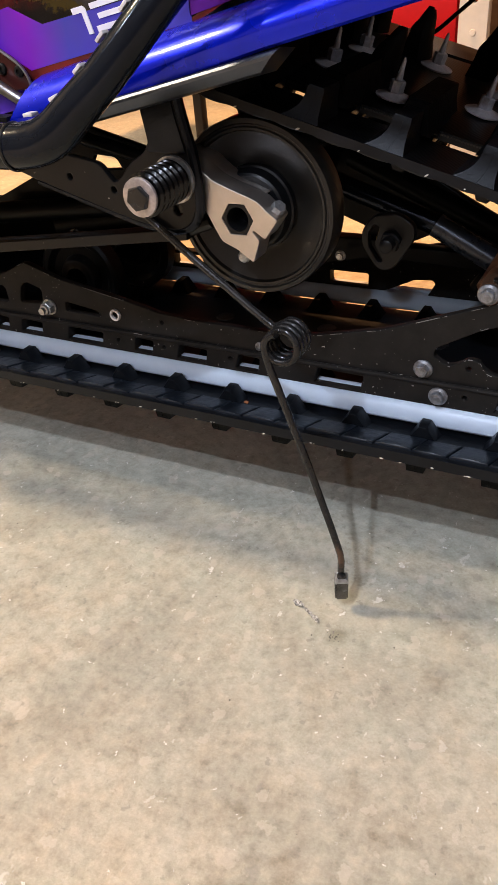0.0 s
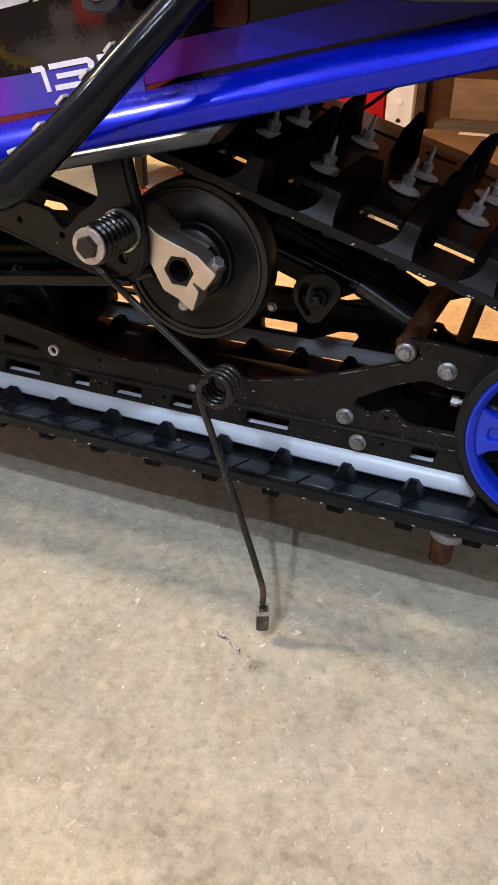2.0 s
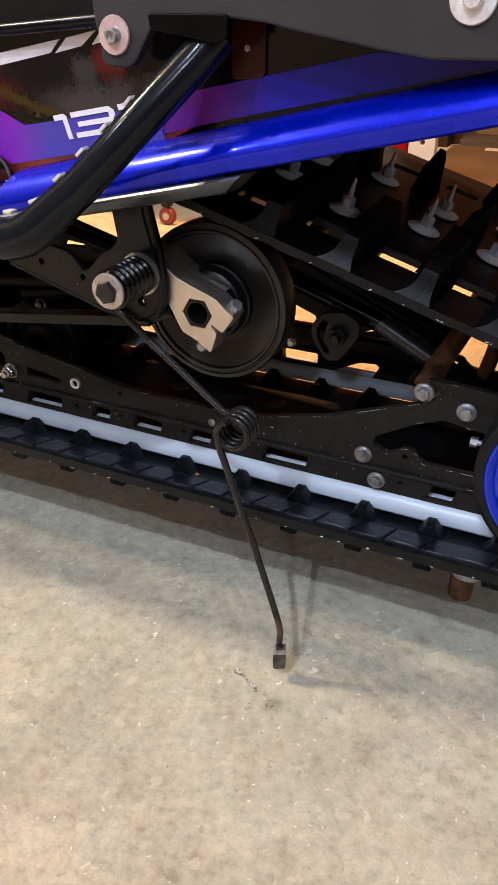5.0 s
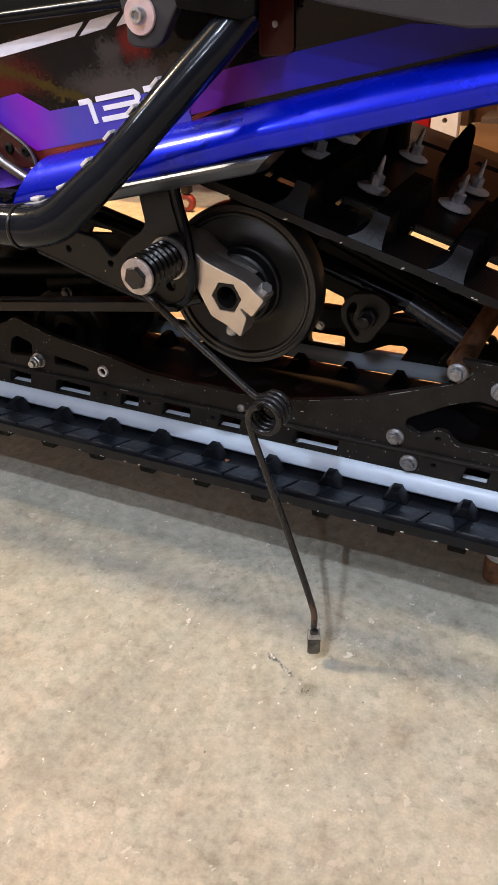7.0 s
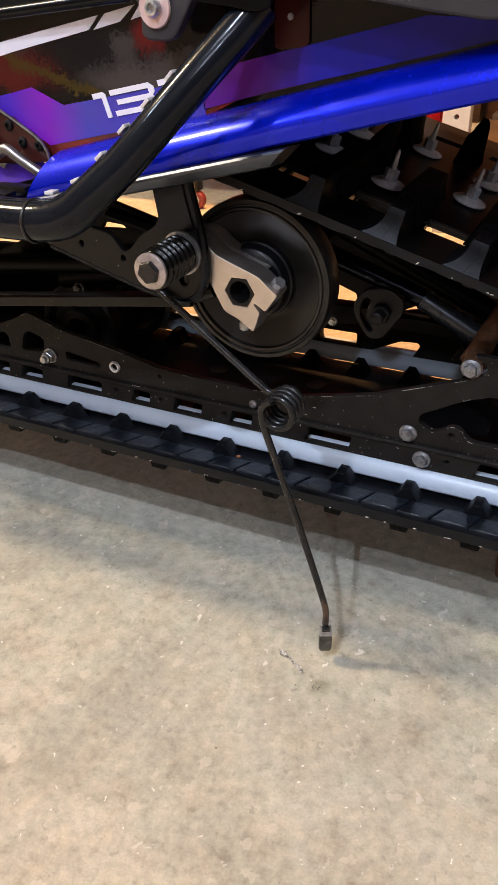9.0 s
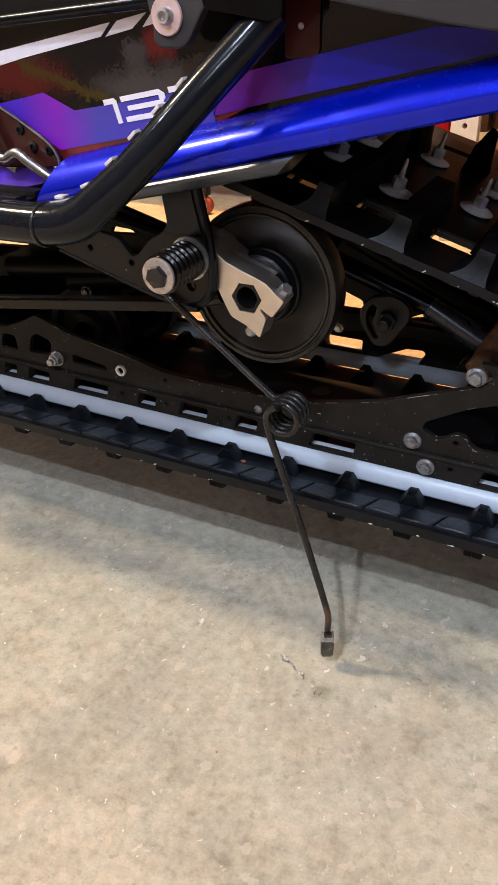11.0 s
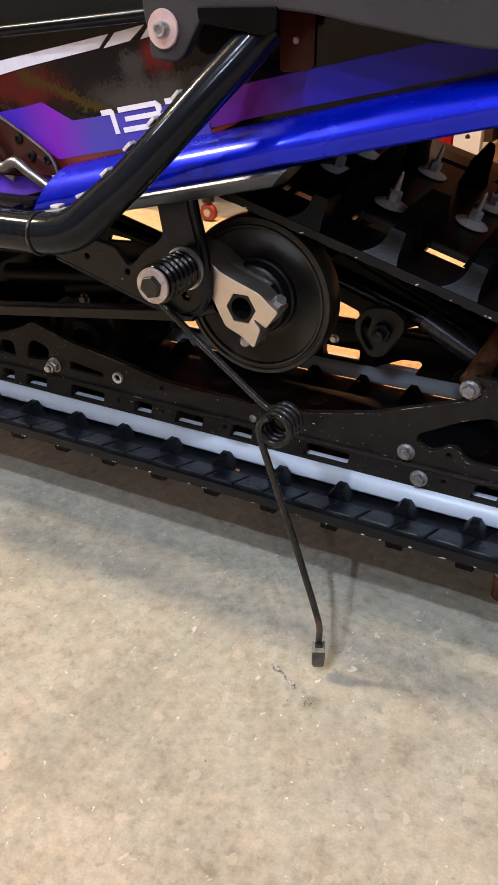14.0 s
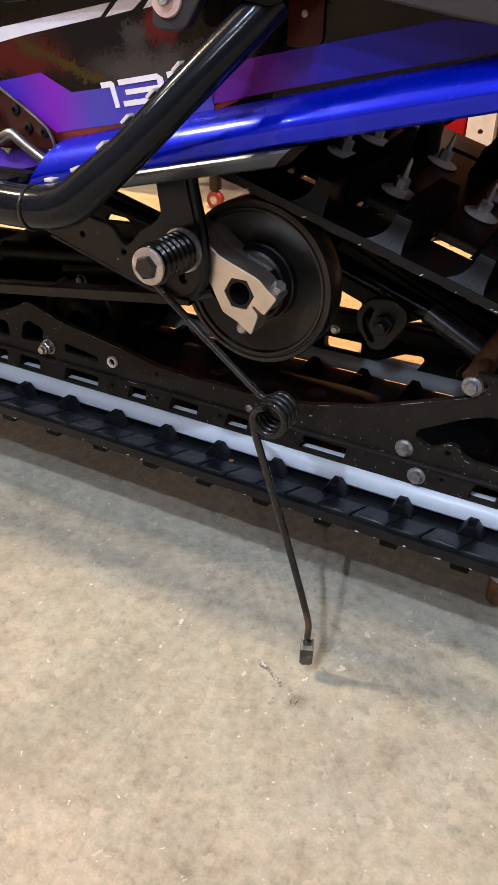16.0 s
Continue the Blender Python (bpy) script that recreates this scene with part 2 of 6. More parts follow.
    col = flecks(26.0, 0.05, 0.16, (0.66, 0.62, 0.53), 0.4)
    col = flecks(330.0, 0.003, 0.14, (0.06, 0.05, 0.045), 0.7)
    # scuffed strip along the sled, with scraped pale flecks
    strip = ramp_node(span.outputs["Result"], (0.52, (0, 0, 0)), (0.66, (1, 1, 1)), (0.86, (1, 1, 1)), (0.96, (0, 0, 0)))
    col = flecks(120.0, 0.09, 0.17, (0.74, 0.71, 0.64), 0.7, (0.45, 0.35), strip)
    col = flecks(85.0, 0.05, 0.13, (0.78, 0.75, 0.69), 0.75, (0.30, -0.25), strip)
    # one oily spot where grit has gathered
    spot = nt.nodes.new("ShaderNodeVectorMath")
    spot.operation = "DISTANCE"
    nt.links.new(mixed("ADD", 0.012, co.outputs["Object"], stain.outputs["Color"]), spot.inputs[0])
    spot.inputs[1].default_value = (0.101 + 0.006, -0.154 + 0.006, floor_z(0.1) + 0.006)
    col = mixed("MULTIPLY", 1.0, col, ramp_node(spot.outputs["Value"], (0.003, (0.70, 0.69, 0.62)), (0.012, (1, 1, 1))))
    nt.links.new(col, b.inputs["Base Color"])
    mr = nt.nodes.new("ShaderNodeMapRange")
    mr.inputs["To Min"].default_value, mr.inputs["To Max"].default_value = 0.42, 0.75
    nt.links.new(mid.outputs["Fac"], mr.inputs["Value"])
    nt.links.new(mr.outputs["Result"], b.inputs["Roughness"])
    bp = nt.nodes.new("ShaderNodeBump")
    bp.inputs["Strength"].default_value, bp.inputs["Distance"].default_value = 0.18, 0.002
    total = nt.nodes.new("ShaderNodeMath")
    total.operation = "ADD"
    nt.links.new(mid.outputs["Fac"], total.inputs[0])
    nt.links.new(fine.outputs["Fac"], total.inputs[1])
    nt.links.new(total.outputs[0], bp.inputs["Height"])
    nt.links.new(bp.outputs["Normal"], b.inputs["Normal"])
    return m


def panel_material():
    """Glossy near-black side panel with brick red and ochre reflections painted in as soft clouds."""
    m = bpy.data.materials.new("side_panel_painted_reflections")
    m.use_nodes = True
    nt = m.node_tree
    b = nt.nodes["Principled BSDF"]
    co = nt.nodes.new("ShaderNodeTexCoord")
    n = nt.nodes.new("ShaderNodeTexNoise")
    n.inputs["Scale"].default_value, n.inputs["Detail"].default_value = 42.0, 8
    nt.links.new(co.outputs["Object"], n.inputs["Vector"])
    warp = nt.nodes.new("ShaderNodeMixRGB")
    warp.blend_type = "ADD"
    warp.inputs[0].default_value = 0.022
    nt.links.new(co.outputs["Object"], warp.inputs[1])
    nt.links.new(n.outputs["Color"], warp.inputs[2])
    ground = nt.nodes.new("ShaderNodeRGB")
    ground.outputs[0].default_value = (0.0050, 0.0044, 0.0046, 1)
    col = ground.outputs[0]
    grit = nt.nodes.new("ShaderNodeTexNoise")
    grit.inputs["Scale"].default_value, grit.inputs["Detail"].default_value = 420.0, 3
    nt.links.new(co.outputs["Object"], grit.inputs["Vector"])
    warp2 = nt.nodes.new("ShaderNodeMixRGB")
    warp2.blend_type = "ADD"
    warp2.inputs[0].default_value = 0.014
    nt.links.new(warp.outputs[0], warp2.inputs[1])
    nt.links.new(grit.outputs["Color"], warp2.inputs[2])
    warp = warp2
    # each cloud paints one coloured reflection: place, size, turn and colour
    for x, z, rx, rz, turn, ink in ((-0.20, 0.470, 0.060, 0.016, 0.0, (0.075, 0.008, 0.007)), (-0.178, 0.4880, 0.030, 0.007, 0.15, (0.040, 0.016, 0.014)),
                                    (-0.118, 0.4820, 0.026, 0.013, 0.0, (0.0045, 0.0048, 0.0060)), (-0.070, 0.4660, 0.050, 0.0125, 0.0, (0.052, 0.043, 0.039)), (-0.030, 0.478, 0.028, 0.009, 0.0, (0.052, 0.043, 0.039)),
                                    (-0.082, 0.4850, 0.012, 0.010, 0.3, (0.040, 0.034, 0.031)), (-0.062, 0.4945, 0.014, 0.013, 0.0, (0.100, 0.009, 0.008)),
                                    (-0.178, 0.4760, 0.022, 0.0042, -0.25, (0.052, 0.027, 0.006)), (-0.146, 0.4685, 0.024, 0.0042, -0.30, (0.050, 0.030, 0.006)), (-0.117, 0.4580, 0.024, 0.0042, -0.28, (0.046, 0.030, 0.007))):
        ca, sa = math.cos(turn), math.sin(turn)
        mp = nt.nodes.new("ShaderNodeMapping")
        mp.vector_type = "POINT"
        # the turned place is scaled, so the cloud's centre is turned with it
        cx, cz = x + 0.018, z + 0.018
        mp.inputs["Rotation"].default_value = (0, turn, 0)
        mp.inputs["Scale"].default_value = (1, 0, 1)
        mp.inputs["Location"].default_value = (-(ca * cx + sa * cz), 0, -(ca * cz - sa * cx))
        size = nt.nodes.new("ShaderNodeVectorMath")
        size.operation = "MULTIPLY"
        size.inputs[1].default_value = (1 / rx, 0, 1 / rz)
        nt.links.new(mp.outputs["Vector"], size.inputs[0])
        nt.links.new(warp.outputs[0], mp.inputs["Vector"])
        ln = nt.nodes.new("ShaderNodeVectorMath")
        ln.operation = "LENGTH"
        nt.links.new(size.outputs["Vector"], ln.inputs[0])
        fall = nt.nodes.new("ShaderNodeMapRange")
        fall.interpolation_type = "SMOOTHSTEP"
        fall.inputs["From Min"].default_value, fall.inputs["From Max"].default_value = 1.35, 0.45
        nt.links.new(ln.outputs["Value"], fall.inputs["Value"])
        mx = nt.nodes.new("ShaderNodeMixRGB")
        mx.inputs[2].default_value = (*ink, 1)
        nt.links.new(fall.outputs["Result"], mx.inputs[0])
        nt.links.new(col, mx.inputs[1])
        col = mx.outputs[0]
    nt.links.new(col, b.inputs["Base Color"])
    b.inputs["Roughness"].default_value = 0.06
    b.inputs["Specular IOR Level"].default_value = 0.5
    w = nt.nodes.new("ShaderNodeTexNoise")
    w.inputs["Scale"].default_value = 330.0
    nt.links.new(co.outputs["Object"], w.inputs["Vector"])
    bp = nt.nodes.new("ShaderNodeBump")
    bp.inputs["Strength"].default_value, bp.inputs["Distance"].default_value = 0.12, 0.001
    nt.links.new(w.outputs["Fac"], bp.inputs["Height"])
    nt.links.new(bp.outputs["Normal"], b.inputs["Normal"])
    return m


def woven_rubber():
    """Outer face of the track: rubber moulded with fine wavy ribs."""
    m = bpy.data.materials.new("ribbed_track_rubber")
    m.use_nodes = True
    nt = m.node_tree
    b = nt.nodes["Principled BSDF"]
    co = nt.nodes.new("ShaderNodeTexCoord")
    wave = nt.nodes.new("ShaderNodeTexWave")
    wave.bands_direction = "DIAGONAL"
    wave.inputs["Scale"].default_value, wave.inputs["Distortion"].default_value = 135.0, 9.0
    wave.inputs["Detail"].default_value, wave.inputs["Detail Scale"].default_value = 1.0, 0.35
    nt.links.new(co.outputs["Object"], wave.inputs["Vector"])
    r = nt.nodes.new("ShaderNodeValToRGB")
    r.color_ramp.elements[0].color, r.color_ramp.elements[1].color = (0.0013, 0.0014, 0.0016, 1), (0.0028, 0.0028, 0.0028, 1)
    nt.links.new(wave.outputs["Fac"], r.inputs["Fac"])
    nt.links.new(r.outputs["Color"], b.inputs["Base Color"])
    b.inputs["Roughness"].default_value = 0.33
    b.inputs["Specular IOR Level"].default_value = 0.4
    bp = nt.nodes.new("ShaderNodeBump")
    bp.inputs["Strength"].default_value, bp.inputs["Distance"].default_value = 0.09, 0.001
    nt.links.new(wave.outputs["Fac"], bp.inputs["Height"])
    nt.links.new(bp.outputs["Normal"], b.inputs["Normal"])
    return m


def fade_material(name, a, c, x0, x1, mid=None):
    """Vinyl whose colour runs from one tone to the other along the sled."""
    m = bpy.data.materials.new(name)
    m.use_nodes = True
    nt = m.node_tree
    b = nt.nodes["Principled BSDF"]
    co = nt.nodes.new("ShaderNodeTexCoord")
    sp = nt.nodes.new("ShaderNodeSeparateXYZ")
    nt.links.new(co.outputs["Object"], sp.inputs[0])
    mr = nt.nodes.new("ShaderNodeMapRange")
    mr.inputs["From Min"].default_value, mr.inputs["From Max"].default_value = x0, x1
    nt.links.new(sp.outputs["X"], mr.inputs["Value"])
    r = nt.nodes.new("ShaderNodeValToRGB")
    r.color_ramp.elements[0].color, r.color_ramp.elements[1].color = (*a, 1), (*c, 1)
    if mid:
        el = r.color_ramp.elements.new(0.5)
        el.color = (*mid, 1)
    nt.links.new(mr.outputs["Result"], r.inputs["Fac"])
    n = nt.nodes.new("ShaderNodeTexNoise")
    n.inputs["Scale"].default_value = 30.0
    nt.links.new(co.outputs["Object"], n.inputs["Vector"])
    x = nt.nodes.new("ShaderNodeMixRGB")
    x.blend_type = "OVERLAY"
    x.inputs[0].default_value = 0.25
    nt.links.new(r.outputs["Color"], x.inputs[1])
    nt.links.new(n.outputs["Color"], x.inputs[2])
    nt.links.new(x.outputs[0], b.inputs["Base Color"])
    b.inputs["Roughness"].default_value = 0.25
    b.inputs["Specular IOR Level"].default_value = 0.3
    b.inputs["Coat Weight"].default_value = 0.1
    return m


def wood_material(name, a, c, scale=3.0):
    m = bpy.data.materials.new(name)
    m.use_nodes = True
    nt = m.node_tree
    b = nt.nodes["Principled BSDF"]
    co = nt.nodes.new("ShaderNodeTexCoord")
    mp = nt.nodes.new("ShaderNodeMapping")
    mp.inputs["Scale"].default_value = (1, 1, 9)
    nt.links.new(co.outputs["Object"], mp.inputs["Vector"])
    n = nt.nodes.new("ShaderNodeTexNoise")
    n.inputs["Scale"].default_value, n.inputs["Detail"].default_value = scale, 8
    nt.links.new(mp.outputs["Vector"], n.inputs["Vector"])
    r = nt.nodes.new("ShaderNodeValToRGB")
    r.color_ramp.elements[0].position, r.color_ramp.elements[1].position = 0.35, 0.65
    r.color_ramp.elements[0].color, r.color_ramp.elements[1].color = (*a, 1), (*c, 1)
    nt.links.new(n.outputs["Fac"], r.inputs["Fac"])
    nt.links.new(r.outputs["Color"], b.inputs["Base Color"])
    b.inputs["Roughness"].default_value = 0.75
    b.inputs["Specular IOR Level"].default_value = 0.15
    bp = nt.nodes.new("ShaderNodeBump")
    bp.inputs["Strength"].default_value, bp.inputs["Distance"].default_value = 0.2, 0.002
    nt.links.new(n.outputs["Fac"], bp.inputs["Height"])
    nt.links.new(bp.outputs["Normal"], b.inputs["Normal"])
    return m


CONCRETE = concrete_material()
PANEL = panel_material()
WOVEN = woven_rubber()
PURPLE = fade_material("purple_to_blue_vinyl", (0.055, 0.018, 0.42), (0.062, 0.052, 0.36), -0.196, -0.122, (0.19, 0.014, 0.40))
VIOLET = material("violet_blue_vinyl", (0.115, 0.034, 0.60), 0.3, 0, (0.10, 0.030, 0.54), 30, coat=0.3, rough_var=0.05)
# violet end paints a purple reflection into the indigo vinyl
INDIGO = fade_material("indigo_vinyl_violet_reflection", (0.10, 0.012, 0.21), (0.013, 0.012, 0.27), 0.01, 0.06)
PLYWOOD = wood_material("oiled_plywood", (0.020, 0.0075, 0.002), (0.038, 0.0155, 0.0048), 4.0)
PALE_PLY = wood_material("pale_plywood", (0.085, 0.056, 0.033), (0.125, 0.086, 0.053), 5.0)
GREY_TIMBER = wood_material("weathered_timber", (0.020, 0.0105, 0.0045), (0.038, 0.020, 0.009), 6.0)
GREY_PLANK = wood_material("grey_weathered_plank", (0.035, 0.028, 0.022), (0.06, 0.050, 0.040), 6.0)
WHITE_PAINT = material("white_painted_board", (0.52, 0.50, 0.46), 0.5, 0, (0.42, 0.40, 0.37), 12, bump=0.05)
# walls and ceiling out of view, toned dark to cut bounced light
DRYWALL = material("dark_unseen_wall", (0.13, 0.115, 0.10), 0.8, 0, (0.09, 0.08, 0.07), 6, bump=0.05)
RED_PAINT = material("red_enamel", (0.30, 0.004, 0.006), 0.5, 0, (0.25, 0.0035, 0.005), 20, rough_var=0.05, spec=0.12)


# ---- building ----
def part(name, bm, mat, parent=None, label="", smooth=35):
    """Links a bmesh as one mesh object under its thing or part."""
    me = bpy.data.meshes.new(name)
    bmesh.ops.recalc_face_normals(bm, faces=bm.faces)
    bm.to_mesh(me)
    bm.free()
    return linked(name, me, mat, parent, label, smooth)


def linked(name, me, mat, parent=None, label="", smooth=35):
    if mat and not me.materials:
        me.materials.append(mat)
    if smooth:
        me.shade_smooth()
        me.set_sharp_from_angle(angle=radians(smooth))
    ob = new(name, me)
    if parent:
        ob.parent = parent
    if label:
        tagged(ob, label)
    return ob


def thing(name, label, category, place=(0, 0, 0), kind="", group=""):
    ob = new(name)
    ob.location = place
    ob.empty_display_size = 0.05
    return tagged(ob, label, category, group, kind)


def fillet(pts, r, n=4):
    """The closed polygon with its corners rounded."""
    out = []
    k = len(pts)
    for i in range(k):
        a, p, c = Vector(pts[i - 1]), Vector(pts[i]), Vector(pts[(i + 1) % k])
        u, v = a - p, c - p
        d = min(r, u.length * 0.45, v.length * 0.45)
        s, e = p + u.normalized() * d, p + v.normalized() * d
        for j in range(n + 1):
            t = j / n
            out.append(tuple((1 - t) ** 2 * s + 2 * t * (1 - t) * p + t * t * e))
    return out


def circle(x, z, r, n=20, squash=1.0):
    return [(x + r * math.cos(2 * math.pi * i / n), z + squash * r * math.sin(2 * math.pi * i / n)) for i in range(n)]


def plate(name, outline, y0, y1, mat, parent=None, holes=(), bevel=0.0008, label="", smooth=35):
    """A plate in an upright plane: outline and holes in (x, z), from y0 (near) to y1."""
    cu = bpy.data.curves.new(name, "CURVE")
    cu.dimensions, cu.fill_mode = "2D", "BOTH"
    half = (y1 - y0) / 2
    bevel = min(bevel, half * 0.5)
    cu.extrude, cu.bevel_depth, cu.offset, cu.bevel_resolution = half - bevel, bevel, -bevel, 1
    for ring in (outline, *holes):
        sp = cu.splines.new("POLY")
        sp.points.add(len(ring) - 1)
        for q, (x, z) in zip(sp.points, ring):
            q.co = (x, z, 0, 1)
        sp.use_cyclic_u = True
    tmp = bpy.data.objects.new(name, cu)
    me = bpy.data.meshes.new_from_object(tmp)
    bpy.data.objects.remove(tmp)
    mid = (y0 + y1) / 2
    me.transform(Matrix(((1, 0, 0, 0), (0, 0, -1, mid), (0, 1, 0, 0), (0, 0, 0, 1))))
    me.name = name
    me.materials.clear()
    return linked(name, me, mat, parent, label, smooth)


def axis_matrix(place, axis):
    """A frame at place whose local z points along axis."""
    q = Vector(axis).normalized().to_track_quat("Z", "Y")
    return Matrix.Translation(place) @ q.to_matrix().to_4x4()


def lathe_bm(profile, place, axis=(0, -1, 0), n=40, bm=None, closed=False):
    """Turns a profile of (radius, height) about the axis through place."""
    bm = bm or bmesh.new()
    m = axis_matrix(place, axis)
    rings = []
    for r, h in profile:
        if r < 1e-6:
            rings.append([bm.verts.new(m @ Vector((0, 0, h)))])
        else:
            rings.append([bm.verts.new(m @ Vector((r * math.cos(2 * math.pi * i / n), r * math.sin(2 * math.pi * i / n), h))) for i in range(n)])
    pairs = list(zip(rings, rings[1:])) + ([(rings[-1], rings[0])] if closed else [])
    for a, c in pairs:
        for i in range(n):
            j = (i + 1) % n
            quad = [a[i % len(a)], a[j % len(a)], c[j % len(c)], c[i % len(c)]]
            quad = [v for k, v in enumerate(quad) if v not in quad[:k]]
            if len(quad) > 2:
                bm.faces.new(quad)
    return bm


def hex_bm(r, h0, h1, place, axis=(0, -1, 0), turn=0.0, bm=None, chamfer=0.12):
    bm = bm or bmesh.new()
    m = axis_matrix(place, axis)
    rings = []
    for rr, h in ((r, h0), (r, h1 - chamfer * r), (r * (1 - chamfer), h1)):
        rings.append([bm.verts.new(m @ Vector((rr * math.cos(turn + math.pi * i / 3), rr * math.sin(turn + math.pi * i / 3), h))) for i in range(6)])
    for a, c in zip(rings, rings[1:]):
        for i in range(6):
            bm.faces.new((a[i], a[(i + 1) % 6], c[(i + 1) % 6], c[i]))
    bm.faces.new(rings[-1])
    bm.faces.new(rings[0][::-1])
    return bm


def smooth_path(pts, n=8):
    """A Catmull-Rom path through the points."""
    P = [Vector(p) for p in pts]
    P = [2 * P[0] - P[1], *P, 2 * P[-1] - P[-2]]
    out = []
    for a, b, c, d in zip(P, P[1:], P[2:], P[3:]):
        for i in range(n):
            t = i / n
            out.append(0.5 * ((2 * b) + (c - a) * t + (2 * a - 5 * b + 4 * c - d) * t * t + (3 * b - a - 3 * c + d) * t ** 3))
    out.append(P[-2])
    return out


def sweep_bm(path, r, n=14, bm=None, radii=None):
    """A round bar along the path, with closed ends."""
    bm = bm or bmesh.new()
    path = [Vector(p) for p in path]
    up = None
    rings = []
    for i, p in enumerate(path):
        t = (path[min(i + 1, len(path) - 1)] - path[max(i - 1, 0)]).normalized()
        if up is None:
            up = t.orthogonal().normalized()
        up = (up - t * up.dot(t)).normalized()
        w = t.cross(up)
        rr = radii[i] if radii else r
        rings.append([bm.verts.new(p + rr * (math.cos(2 * math.pi * k / n) * up + math.sin(2 * math.pi * k / n) * w)) for k in range(n)])
    for a, c in zip(rings, rings[1:]):
        for k in range(n):
            bm.faces.new((a[k], a[(k + 1) % n], c[(k + 1) % n], c[k]))
    bm.faces.new(rings[0][::-1])
    bm.faces.new(rings[-1])
    return bm


def box_bm(x0, x1, y0, y1, z0, z1, bevel=0.0, bm=None):
    bm = bm or bmesh.new()
    made = bmesh.ops.create_cube(bm, size=1.0, matrix=Matrix.Translation(((x0 + x1) / 2, (y0 + y1) / 2, (z0 + z1) / 2)) @ Matrix.Diagonal((x1 - x0, y1 - y0, z1 - z0, 1)))
    if bevel:
        edges = {e for v in made["verts"] for e in v.link_edges}
        bmesh.ops.bevel(bm, geom=list(edges), offset=bevel, segments=2, affect="EDGES", profile=0.5)
    return bm


def flange_bolt(name, x, y, z, r, parent, mat=STEEL, axis=(0, -1, 0), turn=0.3, high=1.0, label=""):
    """A hexagon bolt head on a round flange, with a dimpled top."""
    bm = lathe_bm([(0, 0), (r, 0), (r * 0.98, r * 0.16), (r * 0.75, r * 0.3), (0, r * 0.3)], (x, y, z), axis, 28)
    hex_bm(r * 0.68, r * 0.25, r * 0.25 + r * 0.55 * high, (x, y, z), axis, turn, bm)
    top = r * 0.25 + r * 0.55 * high
    lathe_bm([(r * 0.36, top - 0.0001), (r * 0.32, top + r * 0.06), (0, top + r * 0.03)], (x, y, z), axis, 16, bm)
    return part(name, bm, mat, parent, label, 30)


# ---- the garage ----
bm = bmesh.new()
X0, X1, Y0, Y1, HIGH = -3.2, 3.2, -2.6, 2.8, 2.6
corners = [(X0, Y0), (X1, Y0), (X1, Y1), (X0, Y1)]
low = [bm.verts.new((x, y, floor_z(x) - 0.15)) for x, y in corners]
top = [bm.verts.new((x, y, floor_z(x))) for x, y in corners]
bm.faces.new(top), bm.faces.new(low[::-1])
for i in range(4):
    bm.faces.new((low[i], low[(i + 1) % 4], top[(i + 1) % 4], top[i]))
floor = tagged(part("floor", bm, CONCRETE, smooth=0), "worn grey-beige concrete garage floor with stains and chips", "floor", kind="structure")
tagged(part("wall_north", box_bm(X0, X1, Y1, Y1 + 0.1, -0.2, HIGH), PLYWOOD, smooth=0), "brown plywood-clad garage wall behind the sled", "wall", kind="structure")
tagged(part("wall_south", box_bm(X0, X1, Y0 - 0.1, Y0, -0.2, HIGH), DRYWALL, smooth=0), "plain board-clad garage wall behind the camera", "wall", kind="structure")
tagged(part("wall_east", box_bm(X1, X1 + 0.1, Y0 - 0.1, Y1 + 0.1, -0.2, HIGH), DRYWALL, smooth=0), "plain board-clad garage side wall", "wall", kind="structure")
tagged(part("wall_west", box_bm(X0 - 0.1, X0, Y0 - 0.1, Y1 + 0.1, -0.2, HIGH), DRYWALL, smooth=0), "plain board-clad garage side wall", "wall", kind="structure")
tagged(part("ceiling", box_bm(X0 - 0.1, X1 + 0.1, Y0 - 0.1, Y1 + 0.1, HIGH, HIGH + 0.1), DRYWALL, smooth=0), "plain board-clad garage ceiling", "ceiling", kind="structure")

# ---- the snowmobile ----
sled = thing("snowmobile", "blue and black snowmobile raised off the concrete floor", "snowmobile", (0, 0.127, 0.12))
SLED_IN = Matrix.Translation((0, -0.127, -0.12))


def under(ob, parent=None):
    """Puts a world-placed mesh under the sled, or under a part that is itself world-placed."""
    ob.parent = parent or sled
    ob.matrix_parent_inverse = SLED_IN if parent is None else Matrix()
    return ob


# rails with their slide strips; a rail is a plate on a slotted foot
RAIL_TOP = [(-0.62, 0.19), (-0.42, 0.205), (-0.345, 0.207), (-0.323, 0.216), (-0.299, 0.228), (-0.258, 0.214), (-0.183, 0.2015), (-0.139, 0.192), (-0.101, 0.190), (-0.03, 0.1895),
            (0.024, 0.194), (0.084, 0.208), (0.131, 0.226), (0.164, 0.2385), (0.176, 0.244), (0.180, 0.2495), (0.177, 0.2555), (0.166, 0.262), (0.19, 0.2615), (0.25, 0.2575), (0.325, 0.235)]


